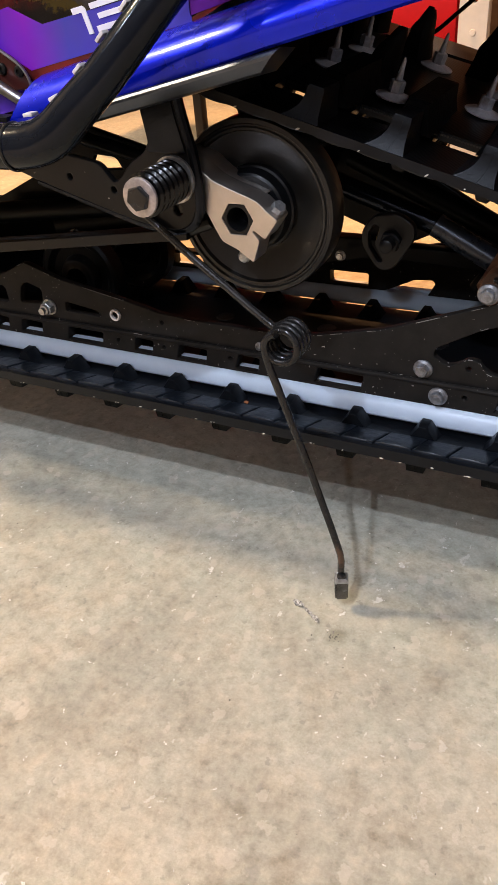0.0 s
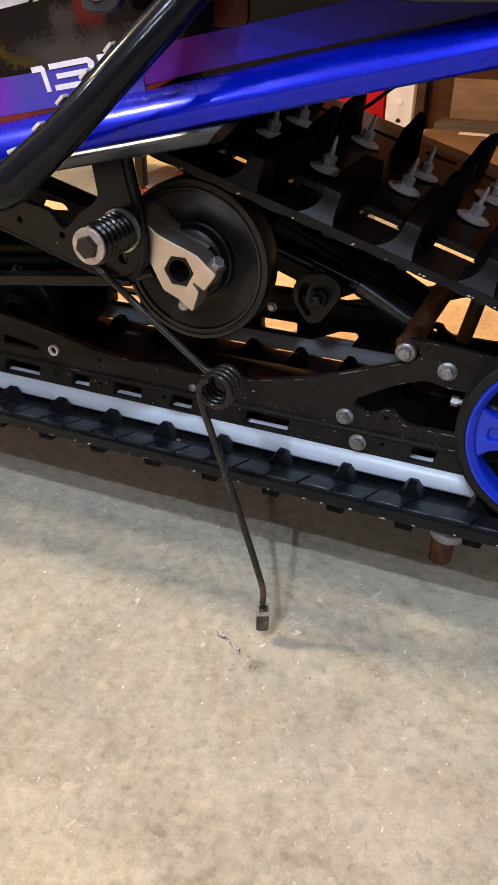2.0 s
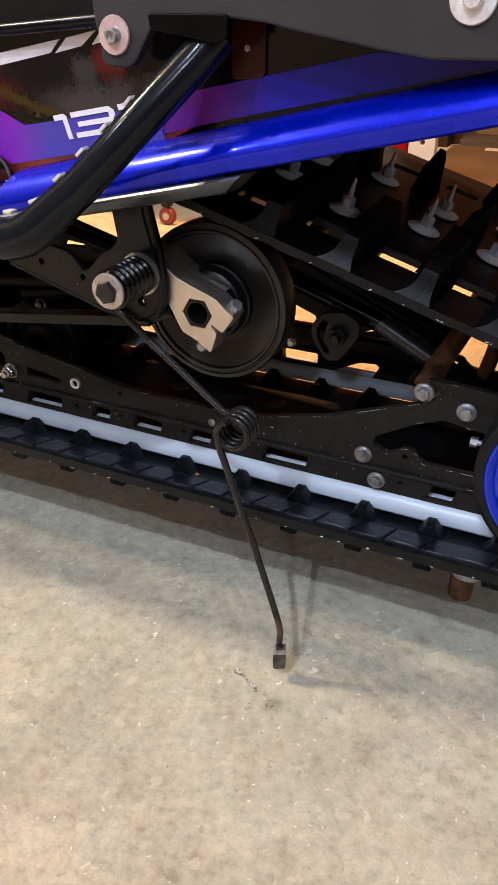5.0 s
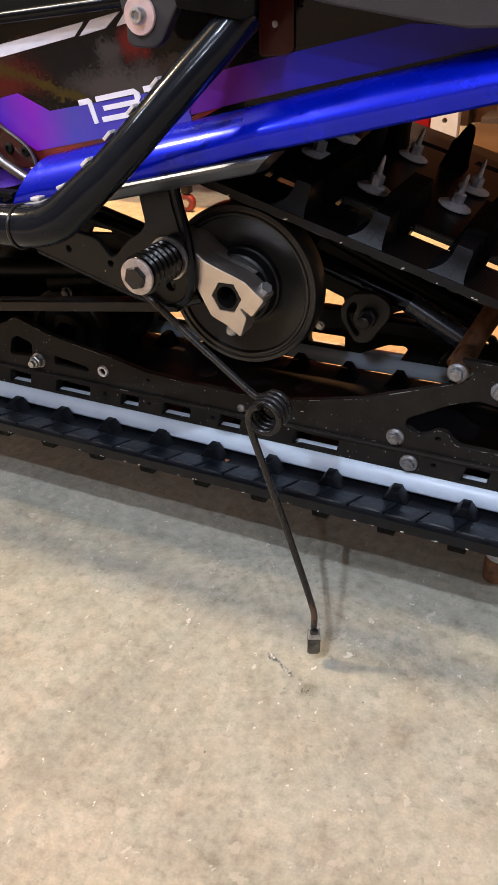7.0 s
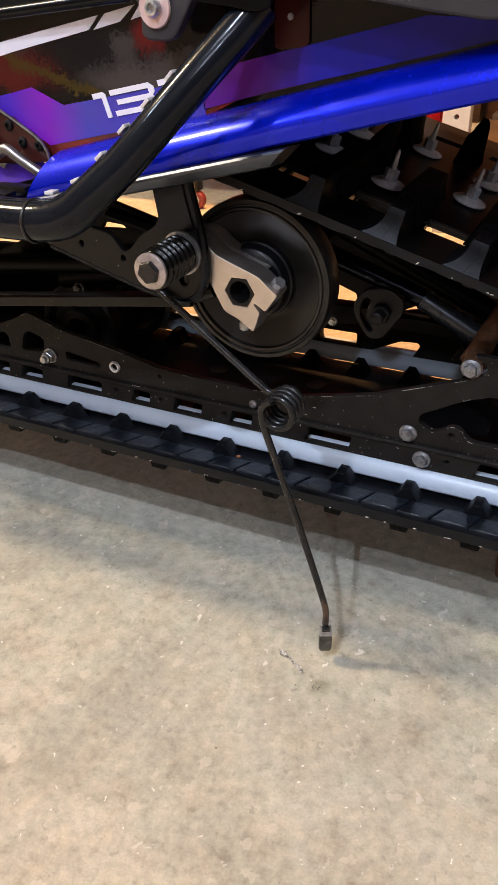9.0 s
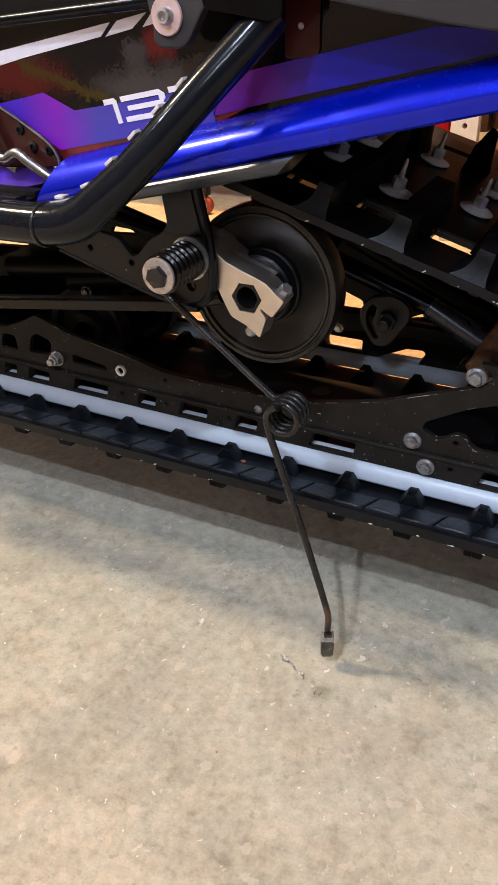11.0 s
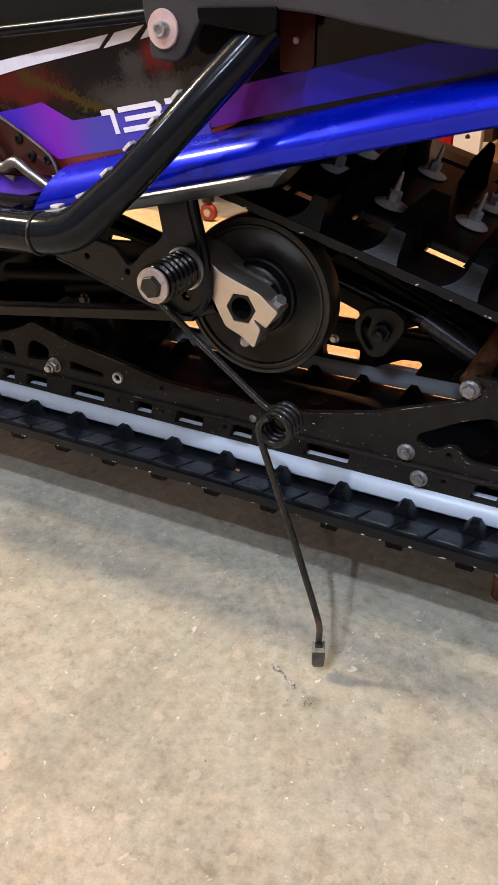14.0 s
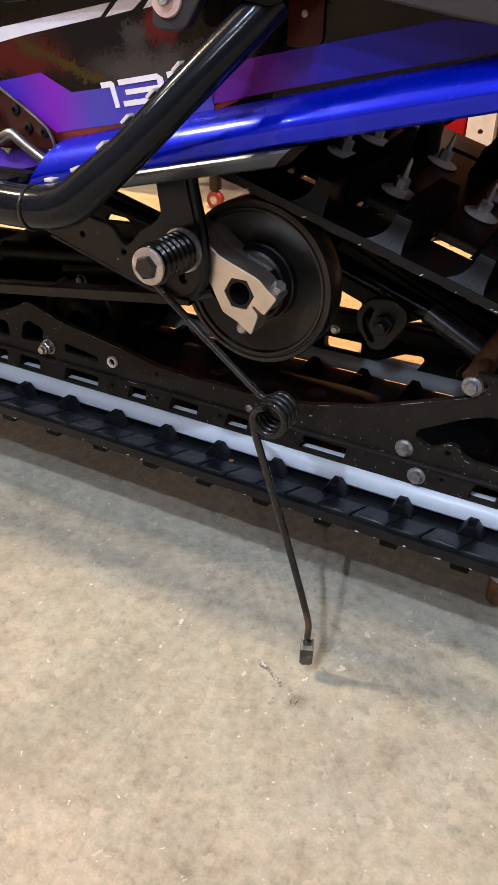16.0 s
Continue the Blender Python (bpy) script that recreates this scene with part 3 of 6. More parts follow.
def rail(y0, side):
    outline = fillet(RAIL_TOP + [(0.325, 0.166), (-0.62, 0.166)], 0.006)
    holes = [fillet([(-0.317, 0.1815), (-0.311, 0.200), (-0.303, 0.206), (-0.283, 0.200), (-0.286, 0.184)], 0.005),
             fillet([(-0.256, 0.1795), (-0.255, 0.190), (-0.213, 0.1845), (-0.211, 0.1785)], 0.003),
             fillet([(-0.358, 0.179), (-0.352, 0.198), (-0.334, 0.198), (-0.333, 0.179)], 0.005),
             fillet([(0.128, 0.190), (0.129, 0.198), (0.164, 0.2185), (0.186, 0.227), (0.209, 0.2235), (0.232, 0.222), (0.232, 0.181), (0.176, 0.181), (0.1685, 0.186), (0.165, 0.1915), (0.156, 0.1925), (0.1495, 0.187), (0.140, 0.1835)], 0.004),
             circle(-0.138, 0.183, 0.0022, 12), circle(0.1575, 0.1835, 0.0024, 12), circle(-0.192, 0.184, 0.0035, 16)]
    if side < 0:
        holes[1] = fillet([(-0.262, 0.1695), (-0.260, 0.197), (-0.222, 0.193), (-0.219, 0.169)], 0.003)
    ob = under(plate("rail_plate", outline, y0 + 0.003 * side - 0.0035, y0 + 0.003 * side + 0.0035, RAIL_PAINT, None, holes, 0.0009, "black plate with cut-outs and paint chips"))
    slots = []
    if side < 0:
        slots = [fillet([(-0.260, 0.1485), (-0.260, 0.1635), (-0.219, 0.1635), (-0.219, 0.1485)], 0.002), fillet([(-0.050, 0.1485), (-0.050, 0.1635), (-0.004, 0.1635), (-0.004, 0.1485)], 0.002), fillet([(0.0140, 0.1450), (0.049, 0.1620), (0.0685, 0.1635), (0.0720, 0.1600), (0.0640, 0.1450)], 0.002)]
    for a, c in () if side < 0 else ((-0.5, -0.45), (-0.41, -0.375), (-0.357, -0.337), (-0.322, -0.290), (-0.258, -0.2105), (-0.174, -0.1495), (-0.123, -0.088), (-0.058, -0.032), (0.022, 0.069), (0.181, 0.206)):
        slots.append(fillet([(a, 0.1485), (a + 0.004, 0.1635), (c, 0.1625), (c - 0.003, 0.1485)], 0.002))
    slots += [circle(x, 0.158, 0.0021, 10) for x in (-0.192, -0.137, -0.063, 0.157)]
    foot = under(plate("rail_foot", fillet([(-0.62, 0.1435), (-0.62, 0.1665), (0.27, 0.1665), (0.27, 0.1435)], 0.002), y0 - 0.004, y0 + 0.010, RAIL_PAINT, None, slots, 0.0012, "slotted lower rail flange"))
    under(part("rail_bead", sweep_bm([(-0.62, y0 - 0.0035 * side, 0.1672), (0.27, y0 - 0.0035 * side, 0.1672)], 0.0022, 8), RAIL_PAINT, None))
    bm = bmesh.new()
    prof = [(-0.0100, 0.129), (-0.0122, 0.1315), (-0.0126, 0.1345), (-0.0118, 0.1385), (-0.0098, 0.1425), (-0.0075, 0.1446), (-0.0055, 0.1460), (0.002, 0.1465), (0.0022, 0.1490), (0.0078, 0.1490), (0.008, 0.1465), (0.0095, 0.1450), (0.0115, 0.141), (0.0115, 0.132), (0.0105, 0.129)]
    rings = [[bm.verts.new((x, y0 + yy, z + dz)) for yy, z in prof] for x, dz in ((-0.72, 0.10), (-0.66, 0.035), (-0.60, 0.0), (-0.3, 0), (0.0, 0), (0.235, 0), (0.262, 0.0))]
    for a, c in zip(rings, rings[1:]):
        for i in range(len(prof)):
            bm.faces.new((a[i], a[(i + 1) % len(prof)], c[(i + 1) % len(prof)], c[i]))
    bm.faces.new(rings[0]), bm.faces.new(rings[-1][::-1])
    under(part("slide_strip", bm, SLIDE, None, "white plastic wear strip under the rail", 30))
    return ob


def worn_edge(y, seed):
    """Bare metal showing in broken lines along the rail's upper edge."""
    rnd = random.Random(seed)
    top = fillet(RAIL_TOP + [(0.325, 0.166), (-0.62, 0.166)], 0.006)
    line = [p for p in top if p[1] > 0.18 and -0.34 < p[0] < 0.24]
    line = smooth_path([(x, y, z - 0.0004) for x, z in line], 5)
    hole = [(0.1685, y, 0.1853), (0.176, y, 0.1803), (0.20, y, 0.1803), (0.232, y, 0.1803)]
    nose = [(0.140, y, 0.1830), (0.1495, y, 0.1865), (0.156, y, 0.1920), (0.165, y, 0.1910), (0.1685, y, 0.1855)]
    brow = [(0.129, y, 0.1985), (0.164, y, 0.2190), (0.186, y, 0.2275), (0.209, y, 0.2240), (0.230, y, 0.2225)]
    bead = [(-0.34 + 0.02 * n, y - 0.0048, 0.1690) for n in range(30)]
    bm = bmesh.new()
    for run, share in ((line, 0.6), (smooth_path(hole, 5), 0.7), (smooth_path(nose, 5), 0.8), (smooth_path(brow, 5), 0.3), (smooth_path(bead, 4), 0.16)):
        k = 0
        while k < len(run) - 3:
            n = rnd.choice((1, 1, 2, 4))
            if rnd.random() < (share if run[k].x > -0.05 else share * 0.6) and len(run[k:k + n + 1]) > 1:
                sweep_bm(run[k:k + n + 1], rnd.uniform(0.00014, 0.00034), 5, bm)
            k += n + rnd.choice((1, 1, 2, 4))
    return tagged(part("edge_wear", bm, WORN_METAL, None, "bare metal worn along the rail edge"), kind="stuff")


near_rail = rail(0.0, 1)
far_rail = rail(0.222, -1)
under(worn_edge(-0.0006, 21))
for x, z, r in ((0.1203, 0.178, 0.0083), (0.1351, 0.1563, 0.0082), (0.1668, 0.250, 0.0084), (0.2032, 0.2395, 0.0084)):
    y = -0.0045 if z < 0.17 else -0.001
    under(flange_bolt("rail_bolt", x, y, z, r, None, BOLT_GREY, turn=0.2 + 9 * x, label="grey flanged hexagon bolt"))
# lock nut with protruding thread, eyelet and rivet
bm = lathe_bm([(0, 0), (0.0085, 0), (0.0085, 0.0015), (0, 0.0015)], (-0.276, -0.001, 0.182), n=24)
hex_bm(0.0072, 0.0015, 0.008, (-0.276, -0.001, 0.182), turn=0.4, bm=bm)
lathe_bm([(0.0056, 0.0078), (0.0052, 0.0105), (0.0036, 0.011), (0.0036, 0.0145), (0, 0.0148)], (-0.276, -0.001, 0.182), n=20, bm=bm)
under(part("lock_nut", bm, STEEL, None, "zinc lock nut on a thread end"))
under(part("eyelet", lathe_bm([(0.0038, -0.004), (0.0038, 0.002), (0.0058, 0.0022), (0.0062, 0.0005), (0.0062, -0.002)], (-0.192, -0.001, 0.184), n=28), WASHER, None, "pressed metal eyelet"))
under(part("rivet", lathe_bm([(0.0042, 0), (0.004, 0.0016), (0.0022, 0.0024), (0.0018, 0.0016), (0, 0.0016)], (-0.0323, -0.001, 0.1745), n=20), BOLT_GREY, None, "small pop rivet"))
bm = hex_bm(0.0043, 0, 0.006, (0.2165, -0.008, 0.2175), (-1, 0, 0))
sweep_bm([(0.2165, -0.008, 0.2175), (0.27, -0.008, 0.2175)], 0.0027, 12, bm)
under(part("adjuster_bolt", bm, BOLT_GREY, None, "track tension adjuster bolt"))

# ---- track ----
HALF_W, MID_Y = 0.190, 0.127
PITCH, THICK = 0.0615, 0.0062
REAR = Vector((0.300, 0.2118))
R_REAR = 0.0868


def loop_points():
    """The inner face of the track, in (x, z), from the low front round the rear to the top front."""
    low_z = REAR.y - R_REAR
    pts = [Vector((-0.95, 0.36)), Vector((-0.80, 0.24)), Vector((-0.70, 0.165)), Vector((-0.64, 0.135))]
    pts += [Vector((-0.60 + 0.9 * i / 60, low_z)) for i in range(61)]
    for i in range(1, 25):
        a = radians(-90 + (73.7 + 90) * i / 24)
        pts.append(REAR + R_REAR * Vector((math.cos(a), math.sin(a))))
    end = pts[-1]
    for i in range(1, 41):
        x = end.x + (-0.25 - end.x) * i / 40
        pts.append(Vector((x, end.y - 0.293 * (x - end.x))))
    z = pts[-1].y
    pts += [Vector((-0.40, z + 0.03)), Vector((-0.6, z + 0.045)), Vector((-0.85, z + 0.045)), Vector((-0.93, z + 0.02)), Vector((-0.985, z - 0.05)), Vector((-0.98, 0.41))]
    return pts


LOOP = loop_points()
RUN = [0.0]
for a, b in zip(LOOP, LOOP[1:]):
    RUN.append(RUN[-1] + (b - a).length)


def on_loop(s):
    """Place, tangent and outward normal of the inner face at a run s."""
    i = max(0, min(len(RUN) - 2, int(np.searchsorted(RUN, s)) - 1))
    f = (s - RUN[i]) / (RUN[i + 1] - RUN[i])
    p = LOOP[i].lerp(LOOP[i + 1], f)
    t = (LOOP[min(i + 2, len(LOOP) - 1)] - LOOP[max(i - 1, 0)]).normalized()
    return p, t, Vector((t.y, -t.x))


def run_at(x, upper):
    best = [(abs(p.x - x), r) for p, r in zip(LOOP, RUN) if (p.y > 0.26) == upper and p.x < 0.33]
    s = min(best)[1]
    for _ in range(6):
        p, t, _n = on_loop(s)
        s += (x - p.x) / t.x
    return s


S_LOW, S_UP = run_at(-0.238 + 7 * 0.0615, False), run_at(0.2227, True)
between = max(1, round((S_UP - S_LOW) / PITCH))
ROWS_AT = [S_LOW - k * PITCH for k in range(int(S_LOW / PITCH), 0, -1)]
ROWS_AT += [S_LOW + (S_UP - S_LOW) * k / between for k in range(between)]
ROWS_AT += [S_UP + k * PITCH for k in range(int((RUN[-1] - S_UP) / PITCH))]

COLS = [-HALF_W, -0.178, -0.140, -0.119, -0.085, -0.06, 0.0, 0.06, 0.091, 0.118, 0.165, HALF_W]
WINDOW_COLS = (2, 8, 9)


# flat heads of the studs on the inner face of the lower run
for x, y in ((-0.271, 0.1405), (-0.1485, 0.1406), (-0.026, 0.1475), (0.0965, 0.1475)):
    under(part("stud_head", lathe_bm([(0, 0.0013), (0.0085, 0.0013), (0.0102, 0.0009), (0.0108, 0.0002), (0.0108, -0.001)], (x, y, 0.125), (0, 0, 1), 28), STUD_HEAD, None, "flat dull stud head"))

CURL = 0.16


def edge_curl(yy, z):
    """Bends the lower run's free edges to fit the camera's view: near one up, far one down."""
    low = max(0.0, min(1.0, (0.2 - z) / 0.04))
    return low * (CURL * max(0.0, -yy - 0.14) - 0.24 * max(0.0, yy - 0.11))


def crown(yy, z):
    """The upper run stands higher over its middle than at its free edges."""
    f = max(0.0, min(1.0, (0.155 - abs(yy)) / 0.08))
    return 0.0065 * f * f * (3 - 2 * f) * max(0.0, min(1.0, (z - 0.29) / 0.03))


bm = bmesh.new()
stations = []
for a, b in zip(ROWS_AT, ROWS_AT[1:]):
    p = b - a
    stations += [(a, 0), (a + p * 0.11, 0), (a + p * 0.23, 0), (a + p * 0.41, 1), (a + p * 0.59, 1), (a + p * 0.77, 1), (a + p * 0.89, 0)]
stations.append((ROWS_AT[-1], 0))
inner, outer = [], []
for s, _w in stations:
    p, t, n = on_loop(s)
    inner.append([bm.verts.new((p.x, MID_Y + c, p.y + edge_curl(c, p.y) + crown(c, p.y))) for c in COLS])
    q = p + n * THICK * (1 + 0.55 * max(0.0, min(1.0, (0.2 - p.y) / 0.04)))
    outer.append([bm.verts.new((q.x, MID_Y + c, q.y + edge_curl(c, p.y) + crown(c, p.y))) for c in COLS])
solid = [[not (stations[i + 1][1] and j in WINDOW_COLS and ((j == 9) <= (inner[i][j].co.z < 0.2)) and (j > 2 or inner[i][j].co.z > 0.2)) for j in range(len(COLS) - 1)] for i in range(len(stations) - 1)]
for i in range(len(stations) - 1):
    for j in range(len(COLS) - 1):
        if not solid[i][j]:
            continue
        bm.faces.new((inner[i][j], inner[i + 1][j], inner[i + 1][j + 1], inner[i][j + 1]))
        bm.faces.new((outer[i][j], outer[i][j + 1], outer[i + 1][j + 1], outer[i + 1][j])).material_index = 1
        for di, dj, ea, eb in ((-1, 0, (0, 0), (0, 1)), (1, 0, (1, 0), (1, 1)), (0, -1, (0, 0), (1, 0)), (0, 1, (0, 1), (1, 1))):
            u, v = i + di, j + dj
            if 0 <= u < len(solid) and 0 <= v < len(solid[0]) and solid[u][v]:
                continue
            a, c = (i + ea[0], j + ea[1]), (i + eb[0], j + eb[1])
            bm.faces.new((inner[a[0]][a[1]], inner[c[0]][c[1]], outer[c[0]][c[1]], outer[a[0]][a[1]]))
track = under(part("track", bm, RUBBER, None, "black rubber drive track with windows", 25))
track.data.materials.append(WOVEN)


def ridge_mesh(name, prof, y0, y1, mat, lean=0.0, slope=0.0, chamfer=0.002):
    """A rubber lug: profile in (along, out) drawn from y0 to y1, with chamfered ends."""
    bm = bmesh.new()
    hi = max(h for _, h in prof)
    rings = []
    for y, cut in ((y0, 1), (y0 + chamfer, 0), (y1 - chamfer, 0), (y1, 1)):
        ring = []
        for a, h in prof:
            k = 1 - 0.12 * cut * h / hi
            ring.append(bm.verts.new((a * k + lean * h, y + slope * cut * h * (1 if y < (y0 + y1) / 2 else -1), h * (1 - 0.08 * cut))))
        rings.append(ring)
    for a, c in zip(rings, rings[1:]):
        for i in range(len(prof)):
            bm.faces.new((a[i], a[(i + 1) % len(prof)], c[(i + 1) % len(prof)], c[i]))
    bm.faces.new(rings[0]), bm.faces.new(rings[-1][::-1])
    bmesh.ops.recalc_face_normals(bm, faces=bm.faces)
    me = bpy.data.meshes.new(name)
    bm.to_mesh(me)
    bm.free()
    me.materials.append(mat)
    me.shade_smooth()
    me.set_sharp_from_angle(angle=radians(32))
    return me


def tooth_mesh(name, y0, y1, mat):
    """An edge tooth: a buttress in two halves with a thin groove, near face leaning in."""
    bm = bmesh.new()
    s = 1 if y1 > y0 else -1
    for a0, a1, b0, b1 in ((-0.0175, -0.0003, -0.0078, -0.0002), (0.0003, 0.0088, 0.0002, 0.0066)):
        lo = [(a0, y0), (a1, y0), (a1, y1), (a0, y1)]
        up = [(b0, y0 + 0.0045 * s), (b1, y0 + 0.0045 * s), (b1, y1 - 0.006 * s), (b0, y1 - 0.006 * s)]
        k = 0.42
        rings = [[bm.verts.new((x, y, -0.001)) for x, y in lo],
                 [bm.verts.new((x0 + (x1 - x0) * 0.72, u + (v - u) * k, 0.0055)) for (x0, u), (x1, v) in zip(lo, up)],
                 [bm.verts.new((x, y, 0.0178)) for x, y in up],
                 [bm.verts.new((x * 0.86, y + 0.001 * s, 0.019)) for x, y in up]]
        for a, c in zip(rings, rings[1:]):
            for i in range(4):
                bm.faces.new((a[i], a[(i + 1) % 4], c[(i + 1) % 4], c[i]))
        bm.faces.new(rings[-1]), bm.faces.new(rings[0][::-1])
    bmesh.ops.recalc_face_normals(bm, faces=bm.faces)
    me = bpy.data.meshes.new(name)
    bm.to_mesh(me)
    bm.free()
    me.materials.append(mat)
    me.shade_smooth()
    me.set_sharp_from_angle(angle=radians(40))
    return me


def paddle_mesh(name, y0, y1, seed, lean, mat, high=0.040):
    """A tall thin paddle with a ragged rounded top."""
    rnd = random.Random(seed)
    bm = bmesh.new()
    n, rows = 9, (0.0, 0.2, 0.55, 0.85, 1.0)
    front, back = [], []
    for i in range(n):
        f = i / (n - 1)
        h = high * (0.48 + 0.52 * math.sin(math.pi * (0.10 + 0.80 * f)) ** 0.7) * rnd.uniform(0.90, 1.04)
        bow = 0.006 * (1 - (2 * f - 1) ** 2)
        y = y0 + (y1 - y0) * f
        for side, rows_to in ((-1, front), (1, back)):
            line = []
            for r in rows:
                w = 0.0090 - 0.0042 * min(1, r * 1.4) if r < 1 else 0.0026
                jit = rnd.uniform(-0.0005, 0.0005)
                line.append(bm.verts.new((side * w + lean * r * h + bow + jit, y + (0.5 - f) * 0.010 * r * r, r * h - 0.001)))
            rows_to.append(line)
    for i in range(n - 1):
        for k in range(len(rows) - 1):
            bm.faces.new((front[i][k], front[i + 1][k], front[i + 1][k + 1], front[i][k + 1]))
            bm.faces.new((back[i][k], back[i][k + 1], back[i + 1][k + 1], back[i + 1][k]))
        bm.faces.new((front[i][-1], front[i + 1][-1], back[i + 1][-1], back[i][-1]))
        bm.faces.new((front[i][0], back[i][0], back[i + 1][0], front[i + 1][0]))
    for i in (0, n - 1):
        for k in range(len(rows) - 1):
            bm.faces.new((front[i][k], front[i][k + 1], back[i][k + 1], back[i][k]))
    bmesh.ops.recalc_face_normals(bm, faces=bm.faces)
    me = bpy.data.meshes.new(name)
    bm.to_mesh(me)
    bm.free()
    me.materials.append(mat)
    me.shade_smooth()
    me.set_sharp_from_angle(angle=radians(40))
    return me


LOW_PROF = [(-0.014, -0.001), (-0.010, 0.010), (-0.008, 0.020), (0.008, 0.020), (0.010, 0.010), (0.014, -0.001)]
GUIDE_PROF = [(-0.0150, -0.001), (-0.0128, 0.0016), (-0.0060, 0.0125), (-0.0042, 0.0152), (0.0032, 0.0152), (0.0050, 0.0125), (0.0118, 0.0016), (0.0140, -0.001)]


def pad_mesh(name, a, c, y0, y1, high, mat, skew=0.0):
    """A rubber block on the inner face: ends cut on a slant, near edge bowed, with a thin rim shaped to catch a
    highlight.
    """
    bm = bmesh.new()
    n = 10
    rings = []
    for inset, h, rim in ((0.0, -0.001, 0.0), (0.0, high * 0.6, 0.0), (0.0002, high * 0.9, 0.0009), (0.0007, high, 0.0011), (0.0019, high, 0.0)):
        near = []
        for i in range(n + 1):
            f = i / n
            near.append((a + inset + (c - a - 2 * inset) * f - skew, y0 + inset + 0.0042 * (f - 0.5) ** 2, h + rim * math.sin(math.pi * f) ** 0.6))
        rings.append([bm.verts.new(v) for v in near + [(c - inset + skew, y1, h), (a + inset + skew, y1, h)]])
    for r, s in zip(rings, rings[1:]):
        for i in range(len(r)):
            bm.faces.new((r[i], r[(i + 1) % len(r)], s[(i + 1) % len(r)], s[i]))
    bm.faces.new(rings[-1])
    bmesh.ops.recalc_face_normals(bm, faces=bm.faces)
    me = bpy.data.meshes.new(name)
    bm.to_mesh(me)
    bm.free()
    me.materials.append(mat)
    me.shade_smooth()
    me.set_sharp_from_angle(angle=radians(50))
    return me


def fin_mesh(name, y0, y1, mat):
    """An edge tooth of the upper run: a flared foot that sweeps up in a hollow curve to a narrow top, with a moulded seam."""
    bm = bmesh.new()
    n = 9
    for lo, hi in ((0.0, 0.565), (0.57, 1.0)):
        rings = []
        for i in range(n + 1):
            f = i / n
            h = 0.0225 * f
            flare = (1 - f) ** 3.2
            left, right = -0.0072 - 0.0135 * flare, 0.0052 + 0.0035 * flare
            near, far = y0 + 0.0072 * (1 - (1 - f) ** 2), y1 - 0.004 * f
            a, c = left + (right - left) * lo, left + (right - left) * hi
            if i == n:
                a, c, near, far = a + (0.0007 if lo == 0 else 0), c - (0.0007 if hi == 1 else 0), near + 0.0009, far - 0.0009
            rings.append([bm.verts.new(v) for v in ((a, near, h - 0.0008), (c, near, h - 0.0008), (c, far, h - 0.0008), (a, far, h - 0.0008))])
        for a, c in zip(rings, rings[1:]):
            for i in range(4):
                bm.faces.new((a[i], a[(i + 1) % 4], c[(i + 1) % 4], c[i]))
        bm.faces.new(rings[-1]), bm.faces.new(rings[0][::-1])
    bmesh.ops.recalc_face_normals(bm, faces=bm.faces)
    me = bpy.data.meshes.new(name)
    bm.to_mesh(me)
    bm.free()
    me.materials.append(mat)
    me.shade_smooth()
    me.set_sharp_from_angle(angle=radians(40))
    return me


FIN_RUBBER = material("moulded_fin_rubber", (0.0033, 0.0042, 0.0060), 0.44, 0, (0.0012, 0.0016, 0.0024), 75, spec=0.17, bump=0.12, bump_scale=420)
EDGE_LUG = fin_mesh("edge_lug", -0.1895, -0.150, FIN_RUBBER)
# lower-run lugs take the shade-toned rubber for the dark they hang in
EDGE_LUG_LOW = tooth_mesh("edge_lug", -0.1835, -0.150, RUBBER_SHADED)
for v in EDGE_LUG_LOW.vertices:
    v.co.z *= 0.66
BAR_LUG = ridge_mesh("bar_lug", LOW_PROF, -0.148, -0.070, RUBBER_SHADED)
TALL_A = paddle_mesh("tall_lug", -0.068, -0.028, 3, 0.16, RUBBER_SHADED)
TALL_B = paddle_mesh("tall_lug", 0.040, 0.080, 5, -0.05, RUBBER_SHADED)
TALL_C = paddle_mesh("tall_lug", 0.104, 0.136, 8, 0.12, RUBBER_SHADED)
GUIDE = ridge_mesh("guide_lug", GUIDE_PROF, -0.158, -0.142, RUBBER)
GUIDE_IN = ridge_mesh("guide_lug", GUIDE_PROF, -0.094, -0.074, RUBBER_SHADED)
GUIDE_IN_FAR = ridge_mesh("guide_lug", GUIDE_PROF, 0.060, 0.080, RUBBER_SHADED)
PAD = pad_mesh("rubber_pad", -0.0298, 0.0005, -0.1845, -0.160, 0.0023, PAD_RUBBER, 0.0035)
PAD_LOW = pad_mesh("rubber_pad", 0.0017, 0.0296, -0.1852, -0.160, 0.0017, PAD_RUBBER, 0.0035)
